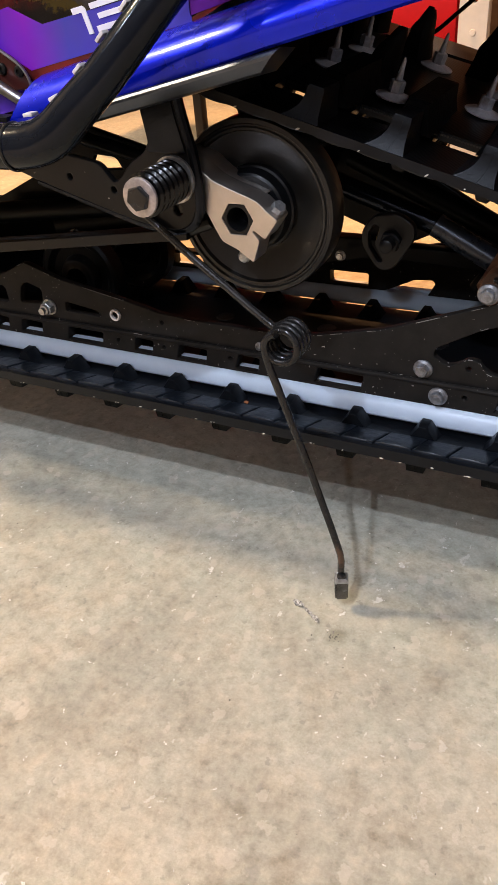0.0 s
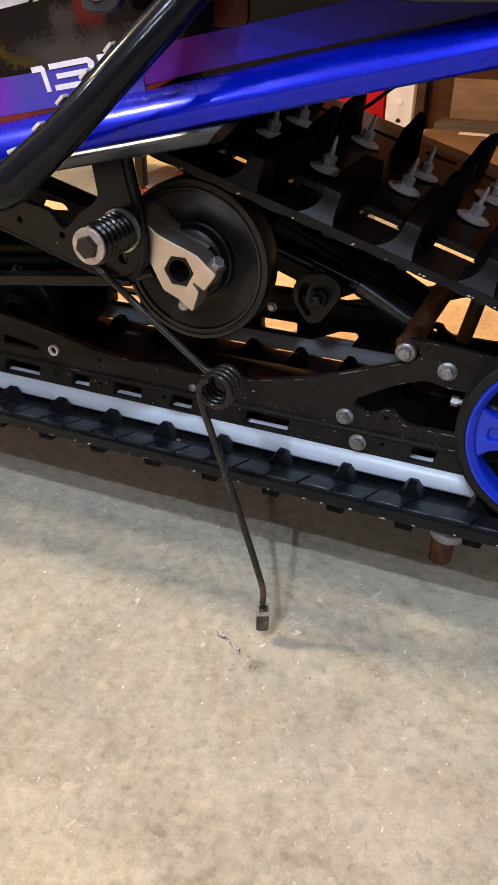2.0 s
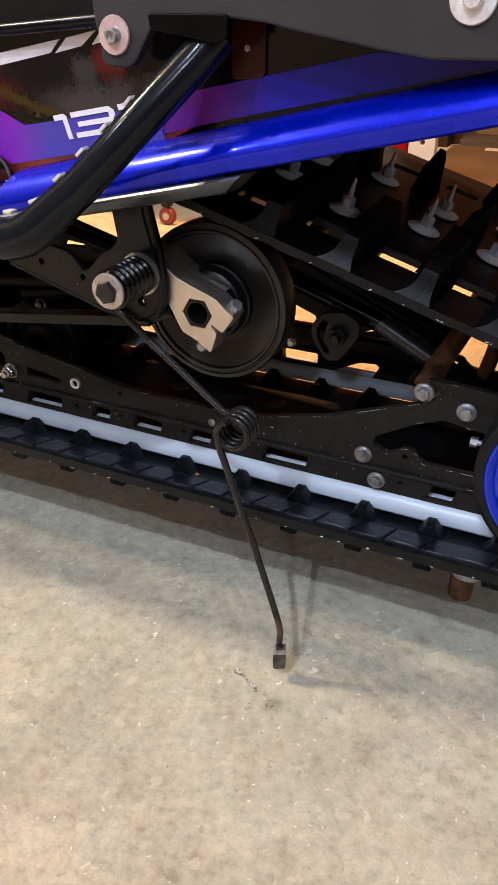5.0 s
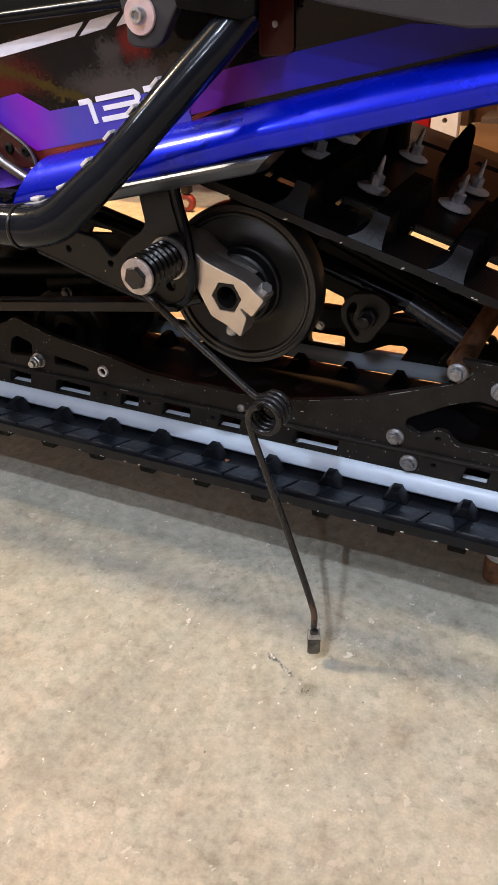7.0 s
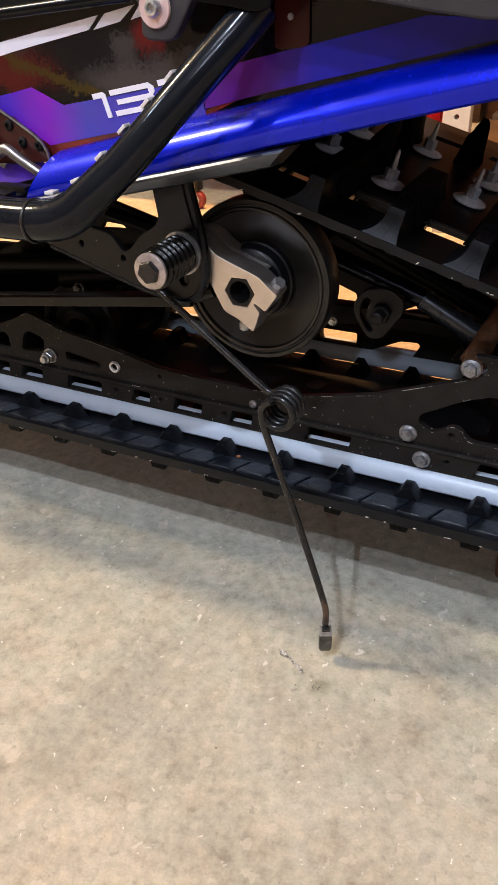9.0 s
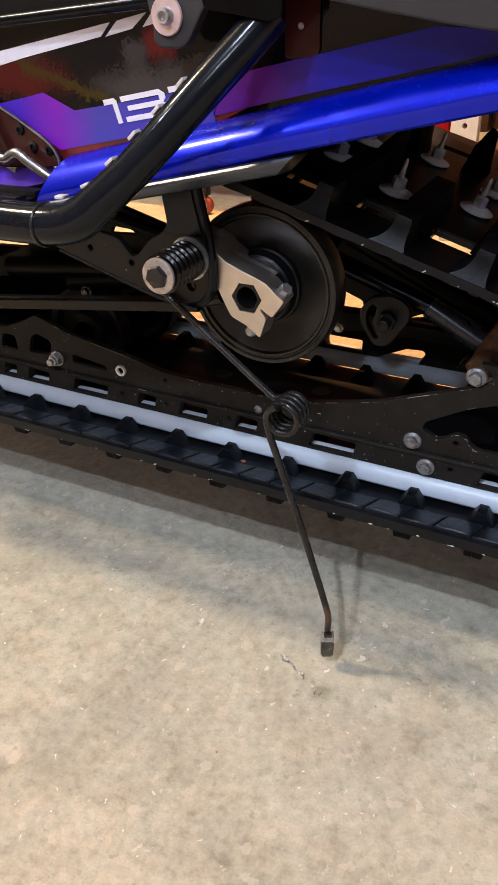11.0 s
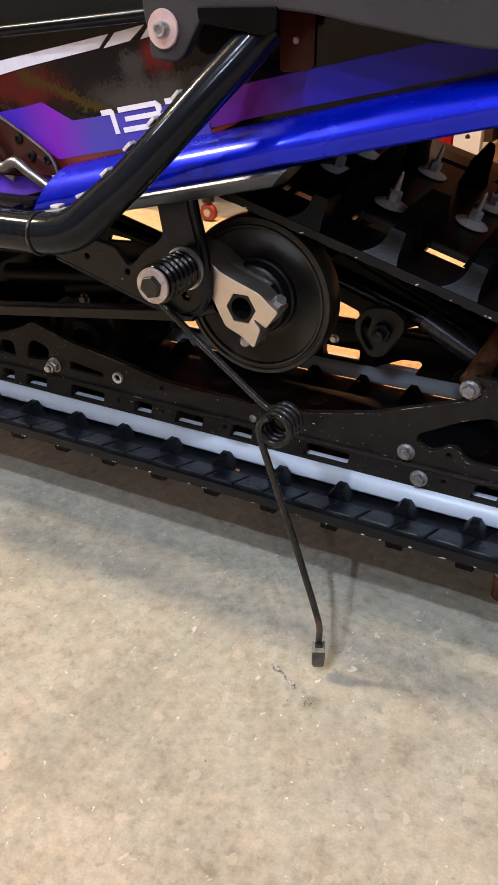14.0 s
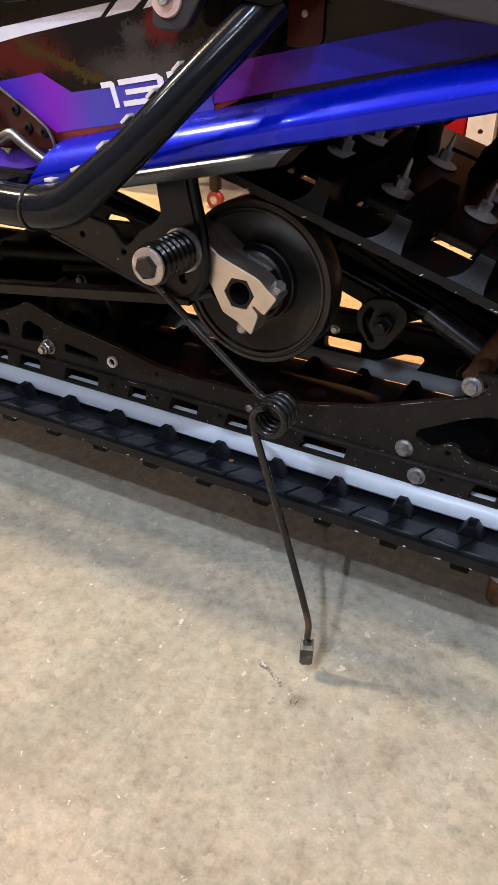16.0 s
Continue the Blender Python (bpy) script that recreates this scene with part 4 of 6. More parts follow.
for k, s in enumerate(ROWS_AT[1:-1]):
    p, t, n = on_loop(s)
    base = p + n * THICK
    for mesh, outward in ((EDGE_LUG, 1), (BAR_LUG, 1), (TALL_A if k % 2 else TALL_B, 1), (TALL_B if k % 3 else TALL_C, 1), (GUIDE, 0), (GUIDE_IN, 0), (GUIDE_IN_FAR, 0), (PAD, 0), (PAD_LOW, 0)):
        ob = new(mesh.name.split(".")[0], mesh)
        up = Vector((n.x, 0, n.y)) * (1 if outward else -1)
        at = base if outward else p
        if mesh is EDGE_LUG and p.y < 0.16:
            at = p + n * THICK * 1.5
        y_dir = Vector((0, 1, 0))
        x_dir = y_dir.cross(up)
        lift = 0.0 if mesh in (EDGE_LUG, PAD, PAD_LOW) else crown(0.10 if mesh in (BAR_LUG, TALL_C) else 0.06, p.y) if outward else 0.0
        m = Matrix.Identity(4)
        for c, v in enumerate((x_dir, y_dir, up)):
            m.col[c][0:3] = v
        m.translation = Vector((at.x, MID_Y, at.y + lift))
        if mesh in (EDGE_LUG, PAD, PAD_LOW) and edge_curl(-0.19, p.y) > 0:
            side_y = -0.14
            y_dir = Vector((0, 1, -edge_curl(-0.19, p.y) / 0.05)).normalized()
            up = (up - y_dir * up.dot(y_dir)).normalized()
            for c, v in enumerate((y_dir.cross(up), y_dir, up)):
                m.col[c][0:3] = v
            m.translation = Vector((at.x, MID_Y + side_y, at.y)) - y_dir * side_y
            if mesh is EDGE_LUG:
                ob.data = EDGE_LUG_LOW
        ob.parent = track
        ob.matrix_local = m


def stud(x, y, lean=0.0):
    """A traction stud: broad washer, hexagon nut and pointed pin, on the upper run."""
    p, t, n = on_loop(run_at(x, True))
    at, up = p + n * THICK, Vector((n.x, 0, n.y))
    place = (at.x, y, at.y + crown(y - MID_Y, p.y))
    tip = up + Vector((lean, 0, 0))
    bm = hex_bm(0.0058, 0.004, 0.0138, place, tip, 0.5 + 30 * x)
    pin = lathe_bm([(0.0026, 0.0128), (0.0023, 0.0190), (0.0019, 0.0205), (0.0016, 0.0265), (0.0007, 0.0290), (0, 0.0292)], place, tip, 14)
    ob = under(part("stud", bm, DULL_STEEL, None, "steel traction stud with washer and nut"))
    q = part("washer", lathe_bm([(0, 0.002), (0.0062, 0.002), (0.0110, 0.0004), (0.0140, 0.0014), (0.0143, 0.0024), (0.0132, 0.0030), (0.0108, 0.0028), (0.0066, 0.0052), (0, 0.0054)], place, tip, 32), WASHER, None, "dished aluminium backing washer")
    q.parent = ob
    q = part("pin", pin, DULL_STEEL, None)
    q.parent = ob


for x, y, lean in ((0.075, 0.034, 0.0), (0.0735, 0.156, 0.05), (0.134, 0.066, 0.05), (0.137, 0.128, 0.0), (0.193, 0.066, 0.05), (0.195, 0.145, 0.1), (0.016, 0.06, 0), (0.016, 0.135, 0), (0.252, 0.034, 0), (0.254, 0.150, 0)):
    stud(x, y, lean)
# frayed cord ends beside the windows
rnd = random.Random(4)
for x in (0.055, 0.115, 0.172):
    p, t, n = on_loop(run_at(x, True))
    at = p + n * (THICK + 0.001)
    bm = bmesh.new()
    for _ in range(9):
        a = Vector((at.x + rnd.uniform(-0.003, 0.003), 0.0 + rnd.uniform(-0.006, 0.002), at.y))
        sweep_bm([a, a + Vector((rnd.uniform(-0.008, 0.001), rnd.uniform(-0.008, 0.002), rnd.uniform(0.001, 0.006)))], 0.00045, 5, bm)
    under(part("frayed_cord", bm, FRAY, None, "frayed pale cord ends"))

# moulded bead rows along the inner edge of each upper window
for a, b in zip(ROWS_AT, ROWS_AT[1:]):
    p0, _t, _n = on_loop((a + b) / 2)
    if p0.y < 0.29 or not -0.06 < p0.x < 0.28:
        continue
    bm = bmesh.new()
    for i in range(15):
        p, t, n = on_loop(a + (b - a) * (0.25 + 0.5 * i / 14))
        q = p + n * (THICK + 0.0006)
        m = Matrix.Translation((q.x, 0.0082, q.y)) @ pose(0, 0, 0, 0, -math.degrees(math.atan2(-t.y, -t.x)), 0) @ Matrix.Diagonal((0.0014, 0.0020, 0.0014, 1))
        bmesh.ops.create_cube(bm, size=1.0, matrix=m)
    q = part("bead_row", bm, CORD, None)
    q.parent = track

rnd = random.Random(11)
bm = bmesh.new()
s = RUN[6]
while s < RUN[-1] - 0.5:
    s += rnd.choice((0.003, 0.016, 0.026, 0.034, 0.045))
    p, t, n = on_loop(s)
    low = p.y < 0.2
    r = rnd.uniform(0.0005, 0.0010)
    if not low and rnd.random() < 0.45:
        continue
    q = p + n * (THICK * 1.55 if low else 0.0008) * rnd.uniform(0.86, 1.0)
    m = Matrix.Translation((q.x, MID_Y - HALF_W - 0.0001, q.y + edge_curl(-HALF_W, p.y))) @ pose(0, 0, 0, 0, rnd.uniform(-30, 10), 0) @ Matrix.Diagonal((r * rnd.uniform(1.2, 2.6), 0.0005, r * 0.75, 1))
    bmesh.ops.create_icosphere(bm, subdivisions=1, radius=1.0, matrix=m)
chip = part("rust_chip", box_bm(-0.0022, 0.0022, -0.0015, 0.0015, 0, 0.0016, 0.0005), material("orange_rust_flake", (0.42, 0.15, 0.05), 0.8, 0, (0.2, 0.07, 0.03), 400))
chip.location = (-0.0365, -0.0275, 0.128)
chip.parent = track
chips = part("edge_chips", bm, CHIP, None, "pale chips along the rubber edge")
chips.parent = track
tagged(chips, kind="stuff")

# ---- wheels ----
WX, WZ = -0.002, 0.3183
prof = [(0.012, -0.026), (0.050, -0.024), (0.060, -0.024), (0.0635, -0.022), (0.0655, -0.018), (0.0655, 0.0), (0.0645, 0.002), (0.0615, 0.0024), (0.0605, 0.0006), (0.0595, 0.0006), (0.0585, 0.002),
        (0.0568, 0.0018), (0.0555, -0.001), (0.053, -0.002), (0.045, -0.0045), (0.036, -0.0082), (0.0325, -0.0090), (0.012, -0.0090)]
under(part("idler_wheel", lathe_bm(prof, (WX, -0.052, WZ), n=96, closed=True), BLACK_PLASTIC, None, "large black plastic idler wheel with ribbed rim", 28))
HUB_BLACK = material("glossy_black_hub", (0.0030, 0.0034, 0.0044), 0.36, 0, (0.002, 0.0023, 0.003), 80, spec=0.25, rough_var=0.05)
hub_prof = [(0.012, -0.0088), (0.0318, -0.0088), (0.0322, -0.0070), (0.0316, -0.0035), (0.0300, -0.0028), (0.0292, 0.0008), (0.0280, 0.0048), (0.0262, 0.0060), (0.0225, 0.0062), (0.0215, 0.004), (0.012, 0.004)]
under(part("wheel_hub", lathe_bm(hub_prof, (WX, -0.052, WZ), n=72, closed=True), HUB_BLACK, None, "stepped glossy black wheel hub", 28))
prof_far = [(0.012, -0.02), (0.062, -0.02), (0.0655, -0.016), (0.0655, 0.0), (0.062, 0.002), (0.056, 0.0), (0.03, -0.005), (0.012, 0.002)]
under(part("idler_wheel", lathe_bm(prof_far, (WX, 0.300, WZ), n=48, closed=True), BLACK_PLASTIC, None))
under(part("idler_axle", sweep_bm([(WX, -0.064, WZ), (WX, 0.31, WZ)], 0.0105, 16), GLOSS_BLACK, None))
# front lower idler behind the rail
for y in (0.062, 0.165):
    prof_low = [(0.010, -0.022), (0.046, -0.022), (0.051, -0.018), (0.051, -0.002), (0.048, 0.001), (0.042, 0.0), (0.037, -0.006), (0.026, -0.007), (0.0225, 0.001), (0.0205, 0.0025), (0.013, 0.003), (0.011, -0.001)]
    under(part("guide_wheel", lathe_bm(prof_low, (-0.285, y, 0.187), n=56, closed=True), BLACK_PAINT, None, "black idler wheel behind the rail"))
under(part("guide_axle", sweep_bm([(-0.285, 0.02, 0.187), (-0.285, 0.20, 0.187)], 0.009, 14), SHADE_BLACK, None))


def rear_wheel(y):
    cx, cz, R = REAR.x + 0.002, REAR.y, R_REAR - 0.0045
    tyre = under(part("rear_wheel", lathe_bm([(R - 0.0085, 0.009), (R - 0.004, 0.0095), (R - 0.0012, 0.0075), (R, 0.003), (R, -0.016), (R - 0.003, -0.019), (R - 0.0085, -0.019)], (cx, y, cz), n=72, closed=True), TYRE, None, "blue spoked rear wheel with black rubber tyre"))
    rim = part("rim", lathe_bm([(R - 0.0090, 0.0090), (R - 0.0100, 0.0102), (R - 0.0118, 0.0100), (R - 0.0136, 0.0084), (R - 0.0152, 0.0074), (R - 0.0164, 0.0060), (R - 0.0168, 0.0040), (R - 0.0168, -0.012), (R - 0.0090, -0.018)], (cx, y, cz), n=72, closed=True), BLUE_WHEEL, None, "blue plastic rim")
    rim.parent = tyre
    hub = part("hub", lathe_bm([(0.013, -0.015), (0.026, -0.015), (0.026, 0.008), (0.022, 0.0105), (0.0155, 0.0105), (0.013, 0.008)], (cx, y, cz), n=40, closed=True), BLUE_WHEEL)
    hub.parent = tyre
    for k in range(5):
        a = radians(180 + 3 + 72 * k)
        u, v = Vector((math.cos(a), math.sin(a))), Vector((-math.sin(a), math.cos(a)))
        c0 = Vector((cx, cz))

        def q(r, w):
            g = c0 + u * r + v * w
            return (g.x, g.y)

        ring = fillet([q(0.022, -0.0125), q(0.040, -0.0135), q(R - 0.029, -0.0150), q(R - 0.0150, -0.028), q(R - 0.0150, 0.028), q(R - 0.029, 0.0150), q(0.040, 0.0135), q(0.022, 0.0125)], 0.011)
        groove = fillet([q(0.029, -0.0040), q(R - 0.026, -0.0052), q(R - 0.026, 0.0052), q(0.029, 0.0040)], 0.004)
        sp = plate("spoke", ring, y - 0.0045, y + 0.008, BLUE_WHEEL, None, [groove], 0.0022)
        sp.parent = tyre
        fl = plate("spoke_web", groove, y - 0.0012, y + 0.006, BLUE_WHEEL, None, (), 0.0005)
        fl.parent = tyre


rear_wheel(-0.032)
rear_wheel(0.254)
under(part("rear_axle", sweep_bm([(REAR.x, -0.044, REAR.y), (REAR.x, 0.29, REAR.y)], 0.012, 16), STEEL, None, "steel rear axle"))

# ---- clamp arm ----
ARM = [(-0.042, 0.3645), (-0.036, 0.3620), (-0.0295, 0.3585), (-0.0235, 0.3528), (-0.0165, 0.3475), (-0.0065, 0.3435), (0.003, 0.3402), (0.011, 0.3375), (0.018, 0.3345), (0.0245, 0.3285), (0.033, 0.3225), (0.0225, 0.308), (0.0195, 0.3095), (0.0135, 0.3135), (0.0128, 0.3125), (0.0178, 0.3065), (0.012, 0.2895), (-0.001, 0.2985), (-0.013, 0.3035), (-0.0185, 0.3135), (-0.0245, 0.3250), (-0.036, 0.334), (-0.042, 0.345)]
arm = under(plate("clamp_arm", fillet(ARM, 0.0022, 3), -0.084, -0.064, ALLOY, None, [circle(0.001, 0.3208, 0.0126, 6)], 0.0007, "bare aluminium clamp arm with a hexagon bore"))
q = plate("arm_rib", fillet([(-0.044, 0.3648), (-0.036, 0.3615), (-0.0297, 0.3581), (-0.0238, 0.3524), (-0.0167, 0.3471), (-0.0067, 0.3431), (0.003, 0.3398), (0.011, 0.3371), (0.0165, 0.3349), (0.012, 0.3320), (-0.010, 0.3380), (-0.042, 0.345)], 0.0012, 2), -0.0639, -0.0475, ALLOY, None, (), 0.0002)
q.parent = arm
hexring = [(0.001 + 0.0126 * math.cos(math.pi * i / 3), 0.3208 + 0.0126 * math.sin(math.pi * i / 3)) for i in range(6)]
hexin = circle(0.001, 0.3208, 0.0085, 24)
q = plate("hex_sleeve", hexring, -0.0835, -0.055, BLACK_PAINT, None, [hexin], 0.0006, "dark hexagon sleeve")
q.parent = arm
q = part("clamp_bolt", hex_bm(0.0052, 0, 0.0085, (0.0265, -0.0735, 0.3245), (0.62, -0.3, 0.72)), STEEL, None, "zinc clamp screw")
q.parent = arm
q = part("clamp_nut", lathe_bm([(0.0050, 0), (0.0052, 0.004), (0.0046, 0.0085), (0.0030, 0.0105), (0, 0.011)], (0.0045, -0.0755, 0.2965), (-0.55, -0.15, -0.8), 20), STEEL, None, "rounded screw end")
q.parent = arm

# ---- brackets round the pivot bolt ----
WEB = [(-0.20, 0.389), (-0.1536, 0.3742), (-0.0863, 0.3562), (-0.062, 0.352), (-0.062, 0.33), (-0.10, 0.33), (-0.119, 0.3400), (-0.1245, 0.3500), (-0.1455, 0.3515), (-0.1500, 0.3430), (-0.20, 0.352)]
BRACKET = [(-0.067, 0.412), (-0.065, 0.400), (-0.0605, 0.374), (-0.067, 0.3655), (-0.078, 0.360), (-0.090, 0.347), (-0.0965, 0.3435), (-0.108, 0.3575), (-0.135, 0.362), (-0.215, 0.372), (-0.215, 0.358),
           (-0.170, 0.3415), (-0.092, 0.3185), (-0.062, 0.3125), (-0.044, 0.3115), (-0.033, 0.3175), (-0.0265, 0.331), (-0.0275, 0.362), (-0.034, 0.393), (-0.037, 0.412)]
brk = under(plate("pivot_bracket", fillet(BRACKET, 0.005), -0.092, -0.086, BLACK_PAINT, None, [circle(-0.137, 0.3462, 0.0025, 12), circle(-0.0975, 0.3385, 0.0025, 12), circle(-0.043, 0.327, 0.004, 14)], 0.0009, "black bracket plate with drilled holes"))
under(plate("bracket_web", fillet(WEB, 0.004), -0.048, -0.042, SHADE_BLACK, None, (), 0.0009, "inner bracket web"))
q = plate("bracket_upright", fillet([(-0.0655, 0.412), (-0.0600, 0.374), (-0.0625, 0.3675), (-0.0300, 0.3665), (-0.0365, 0.393), (-0.0390, 0.412)], 0.003), -0.0934, -0.0921, GLOSS_BLACK, None, (), 0.0004, "glossy black upright")
q.parent = brk
flange = smooth_path([(-0.037, -0.088, 0.411), (-0.034, -0.088, 0.393), (-0.0275, -0.088, 0.362), (-0.0262, -0.088, 0.333), (-0.032, -0.088, 0.3175), (-0.046, -0.088, 0.3115), (-0.07, -0.088, 0.313), (-0.10, -0.088, 0.3205), (-0.17, -0.088, 0.341)], 6)
q = part("bracket_flange", sweep_bm(flange, 0.0042, 10), GLOSS_BLACK, None, "rolled glossy bracket edge")
q.parent = sled
q.matrix_parent_inverse = SLED_IN
under(part("front_arm", sweep_bm([(-0.30, -0.064, 0.267), (-0.066, -0.064, 0.2985), (-0.03, -0.066, 0.312)], 0.006, 10), BLACK_PAINT, None, "flat black front torque arm"))
under(plate("arm_web", [(-0.32, 0.259), (-0.32, 0.268), (-0.05, 0.3065), (-0.05, 0.2975)], -0.074, -0.058, BLACK_PAINT, None))
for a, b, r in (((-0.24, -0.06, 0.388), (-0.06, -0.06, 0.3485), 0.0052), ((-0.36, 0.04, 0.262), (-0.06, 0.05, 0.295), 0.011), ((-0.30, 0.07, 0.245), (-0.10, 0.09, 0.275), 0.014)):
    under(part("black_strut", sweep_bm([a, b], r, 12), SHADE_BLACK, None))
under(flange_bolt("strut_bolt", -0.249, 0.030, 0.2515, 0.0068, None, SPRING_STEEL))

BUSH_BLACK = material("glossy_black_bushing", (0.0032, 0.0033, 0.0036), 0.2, 0, (0.002, 0.0021, 0.0023), 90, spec=0.3, rough_var=0.05)
BOLT_ALLOY = material("greasy_turned_aluminium", (0.62, 0.55, 0.53), 0.36, 0.7, (0.30, 0.26, 0.25), 160, mix=0.7, bump=0.05, bump_scale=700)
PB = (-0.0425, -0.092, 0.3490)
prof = [(0.0132, 0.0)]
for i in range(6):
    h = 0.004 + i * 0.0062
    prof += [(0.0132, h), (0.0152, h + 0.0014), (0.0152, h + 0.0036), (0.0132, h + 0.005)]
prof += [(0.0135, 0.043), (0.006, 0.043), (0.006, 0.0)]
bump_stop = under(part("ribbed_bushing", lathe_bm(prof, PB, n=40, closed=True), BUSH_BLACK, None, "black ribbed bushing on the pivot bolt", 30))
q = part("inner_washer", lathe_bm([(0.006, -0.001), (0.0166, -0.001), (0.0170, 0.0005), (0.0166, 0.002), (0.006, 0.002)], PB, n=40, closed=True), STEEL, None, "bright washer")
q.parent = bump_stop
q = part("end_washer", lathe_bm([(0.004, 0.0425), (0.0128, 0.0425), (0.0134, 0.0436), (0.0132, 0.0452), (0.0122, 0.0458), (0.004, 0.0458)], PB, n=40, closed=True), BOLT_ALLOY, None, "greasy bright end washer")
q.parent = bump_stop
q = part("bolt_head", hex_bm(0.0087, 0.045, 0.0495, PB, turn=0.25), SPRING_STEEL, None, "dark hexagon bolt head")
q.parent = bump_stop

# ---- inside of the suspension ----
cam_block = under(plate("adjuster_plate", fillet([(0.055, 0.280), (0.064, 0.294), (0.086, 0.2975), (0.1, 0.288), (0.1, 0.277), (0.083, 0.250), (0.070, 0.248), (0.056, 0.268)], 0.008), 0.026, 0.034, BLACK_PAINT, None, [fillet([(0.061, 0.279), (0.066, 0.287), (0.071, 0.285), (0.0665, 0.270), (0.074, 0.257), (0.070, 0.2555), (0.062, 0.268)], 0.003)], 0.0012, "black three-cornered adjuster plate"))
q = part("adjuster_nut", hex_bm(0.0088, 0, 0.008, (0.0815, 0.027, 0.2755), turn=0.2), BLACK_PAINT)
q.parent = cam_block
q = part("adjuster_thread", lathe_bm([(0.0055, 0.006), (0.0055, 0.018), (0.004, 0.019), (0, 0.019)], (0.0815, 0.027, 0.2755), n=18), BLACK_PAINT)
q.parent = cam_block
under(part("shock_rod", sweep_bm([(0.01, 0.06, 0.313), (0.110, 0.06, 0.279)], 0.0088, 18), GLOSS_BLACK, None, "black shock rod"))
under(part("shock_body", sweep_bm([(0.108, 0.06, 0.2795), (0.166, 0.06, 0.249)], 0.0098, 18), SHOCK_PAINT, None, "black shock tube"))
under(part("upper_strut", sweep_bm([(0.02, 0.10, 0.3225), (0.165, 0.10, 0.2585)], 0.0105, 14), SHADE_BLACK, None))
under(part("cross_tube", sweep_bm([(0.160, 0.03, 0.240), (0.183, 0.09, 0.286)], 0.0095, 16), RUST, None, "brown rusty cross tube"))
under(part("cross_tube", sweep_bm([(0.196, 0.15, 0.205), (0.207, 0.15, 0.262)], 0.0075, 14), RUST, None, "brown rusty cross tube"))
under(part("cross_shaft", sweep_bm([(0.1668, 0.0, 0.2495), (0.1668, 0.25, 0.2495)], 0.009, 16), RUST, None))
under(part("link_plate", sweep_bm([(0.155, 0.05, 0.243), (0.148, 0.05, 0.232)], 0.007, 12), SHADE_BLACK, None))
under(plate("centre_beam", fillet([(-0.10, 0.235), (-0.01, 0.2520), (0.05, 0.2525), (0.08, 0.2485), (0.16, 0.2470), (0.16, 0.232), (0.05, 0.236), (-0.10, 0.205)], 0.004), 0.085, 0.10, SHADE_BLACK, None, (), 0.0012, "black centre beam"))
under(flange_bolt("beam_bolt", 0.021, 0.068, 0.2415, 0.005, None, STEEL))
# added black backing plate, fills the dark interior on the left
under(plate("front_backing_plate", fillet([(-0.62, 0.17), (-0.62, 0.225), (-0.29, 0.245), (-0.265, 0.238), (-0.265, 0.20)], 0.01), 0.17, 0.18, SHADE_BLACK, None, (), 0.001, "black backing plate added for the dark deep inside"))
# added plate, keeps the low fill off the far strip's front part
under(plate("inner_light_blocker", fillet([(-0.42, 0.235), (-0.42, 0.252), (-0.366, 0.274), (-0.322, 0.2935), (-0.300, 0.304), (-0.20, 0.310), (-0.07, 0.316), (-0.07, 0.292), (-0.16, 0.275)], 0.004), 0.060, 0.066, SHADE_BLACK, None, (), 0.001, "black plate added to keep light off the far strip"))
# another added backing plate for the dark interior
under(plate("inner_backing_plate", fillet([(-0.60, 0.12), (-0.60, 0.225), (-0.38, 0.225), (-0.36, 0.12)], 0.01), 0.181, 0.186, SHADE_BLACK, None, (), 0.001, "second black backing plate added for the dark deep inside"))
# added plate for the dark behind the wheel, outline fitted to the camera's view
under(plate("dark_filler_plate", fillet([(-0.03, 0.283), (0.005, 0.2705), (0.0145, 0.267), (0.0335, 0.2602), (0.0345, 0.2500), (0.0800, 0.2495), (0.0950, 0.2570), (0.1060, 0.2495), (0.150, 0.236), (0.172, 0.245), (0.177, 0.262), (0.165, 0.2690), (0.123, 0.2905), (0.088, 0.310), (-0.03, 0.352)], 0.002), 0.098, 0.106, SHADE_BLACK, None, (), 0.001, "broad black filler plate for the dark behind the wheel"))

under(part("brake_cable", sweep_bm(smooth_path([(0.0, 0.30, 0.375), (0.035, 0.30, 0.394), (0.0484, 0.30, 0.4035), (0.068, 0.30, 0.4185), (0.087, 0.30, 0.431), (0.108, 0.30, 0.4352), (0.127, 0.30, 0.439), (0.18, 0.30, 0.449)], 4), 0.0021, 10), SHADE_BLACK, None, "thin black cable"))

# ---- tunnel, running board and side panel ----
tunnel = under(plate("tunnel_side", [(-1.0, 0.40), (-1.0, 0.64), (0.42, 0.64), (0.42, 0.545), (0.20, 0.493), (0.0, 0.448), (-0.175, 0.405), (-0.3, 0.395)], -0.083, -0.080, PANEL, None, (), 0.0006, "glossy dark side panel with red reflections painted in"))
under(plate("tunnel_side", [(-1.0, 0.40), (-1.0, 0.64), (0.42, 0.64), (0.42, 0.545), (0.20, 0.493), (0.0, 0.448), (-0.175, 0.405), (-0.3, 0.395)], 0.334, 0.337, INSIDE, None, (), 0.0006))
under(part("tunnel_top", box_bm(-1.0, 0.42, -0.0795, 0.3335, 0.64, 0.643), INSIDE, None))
under(part("seat", box_bm(-1.1, 0.25, -0.075, 0.33, 0.645, 0.80, 0.03), GREY_PLASTIC, None, "dark seat cushion"))


def decal(name, ring, mat, label="", layer=1):
    return under(plate(name, ring, -0.083 - 0.0007 * layer, -0.0829, mat, None, (), 0.0001, label))


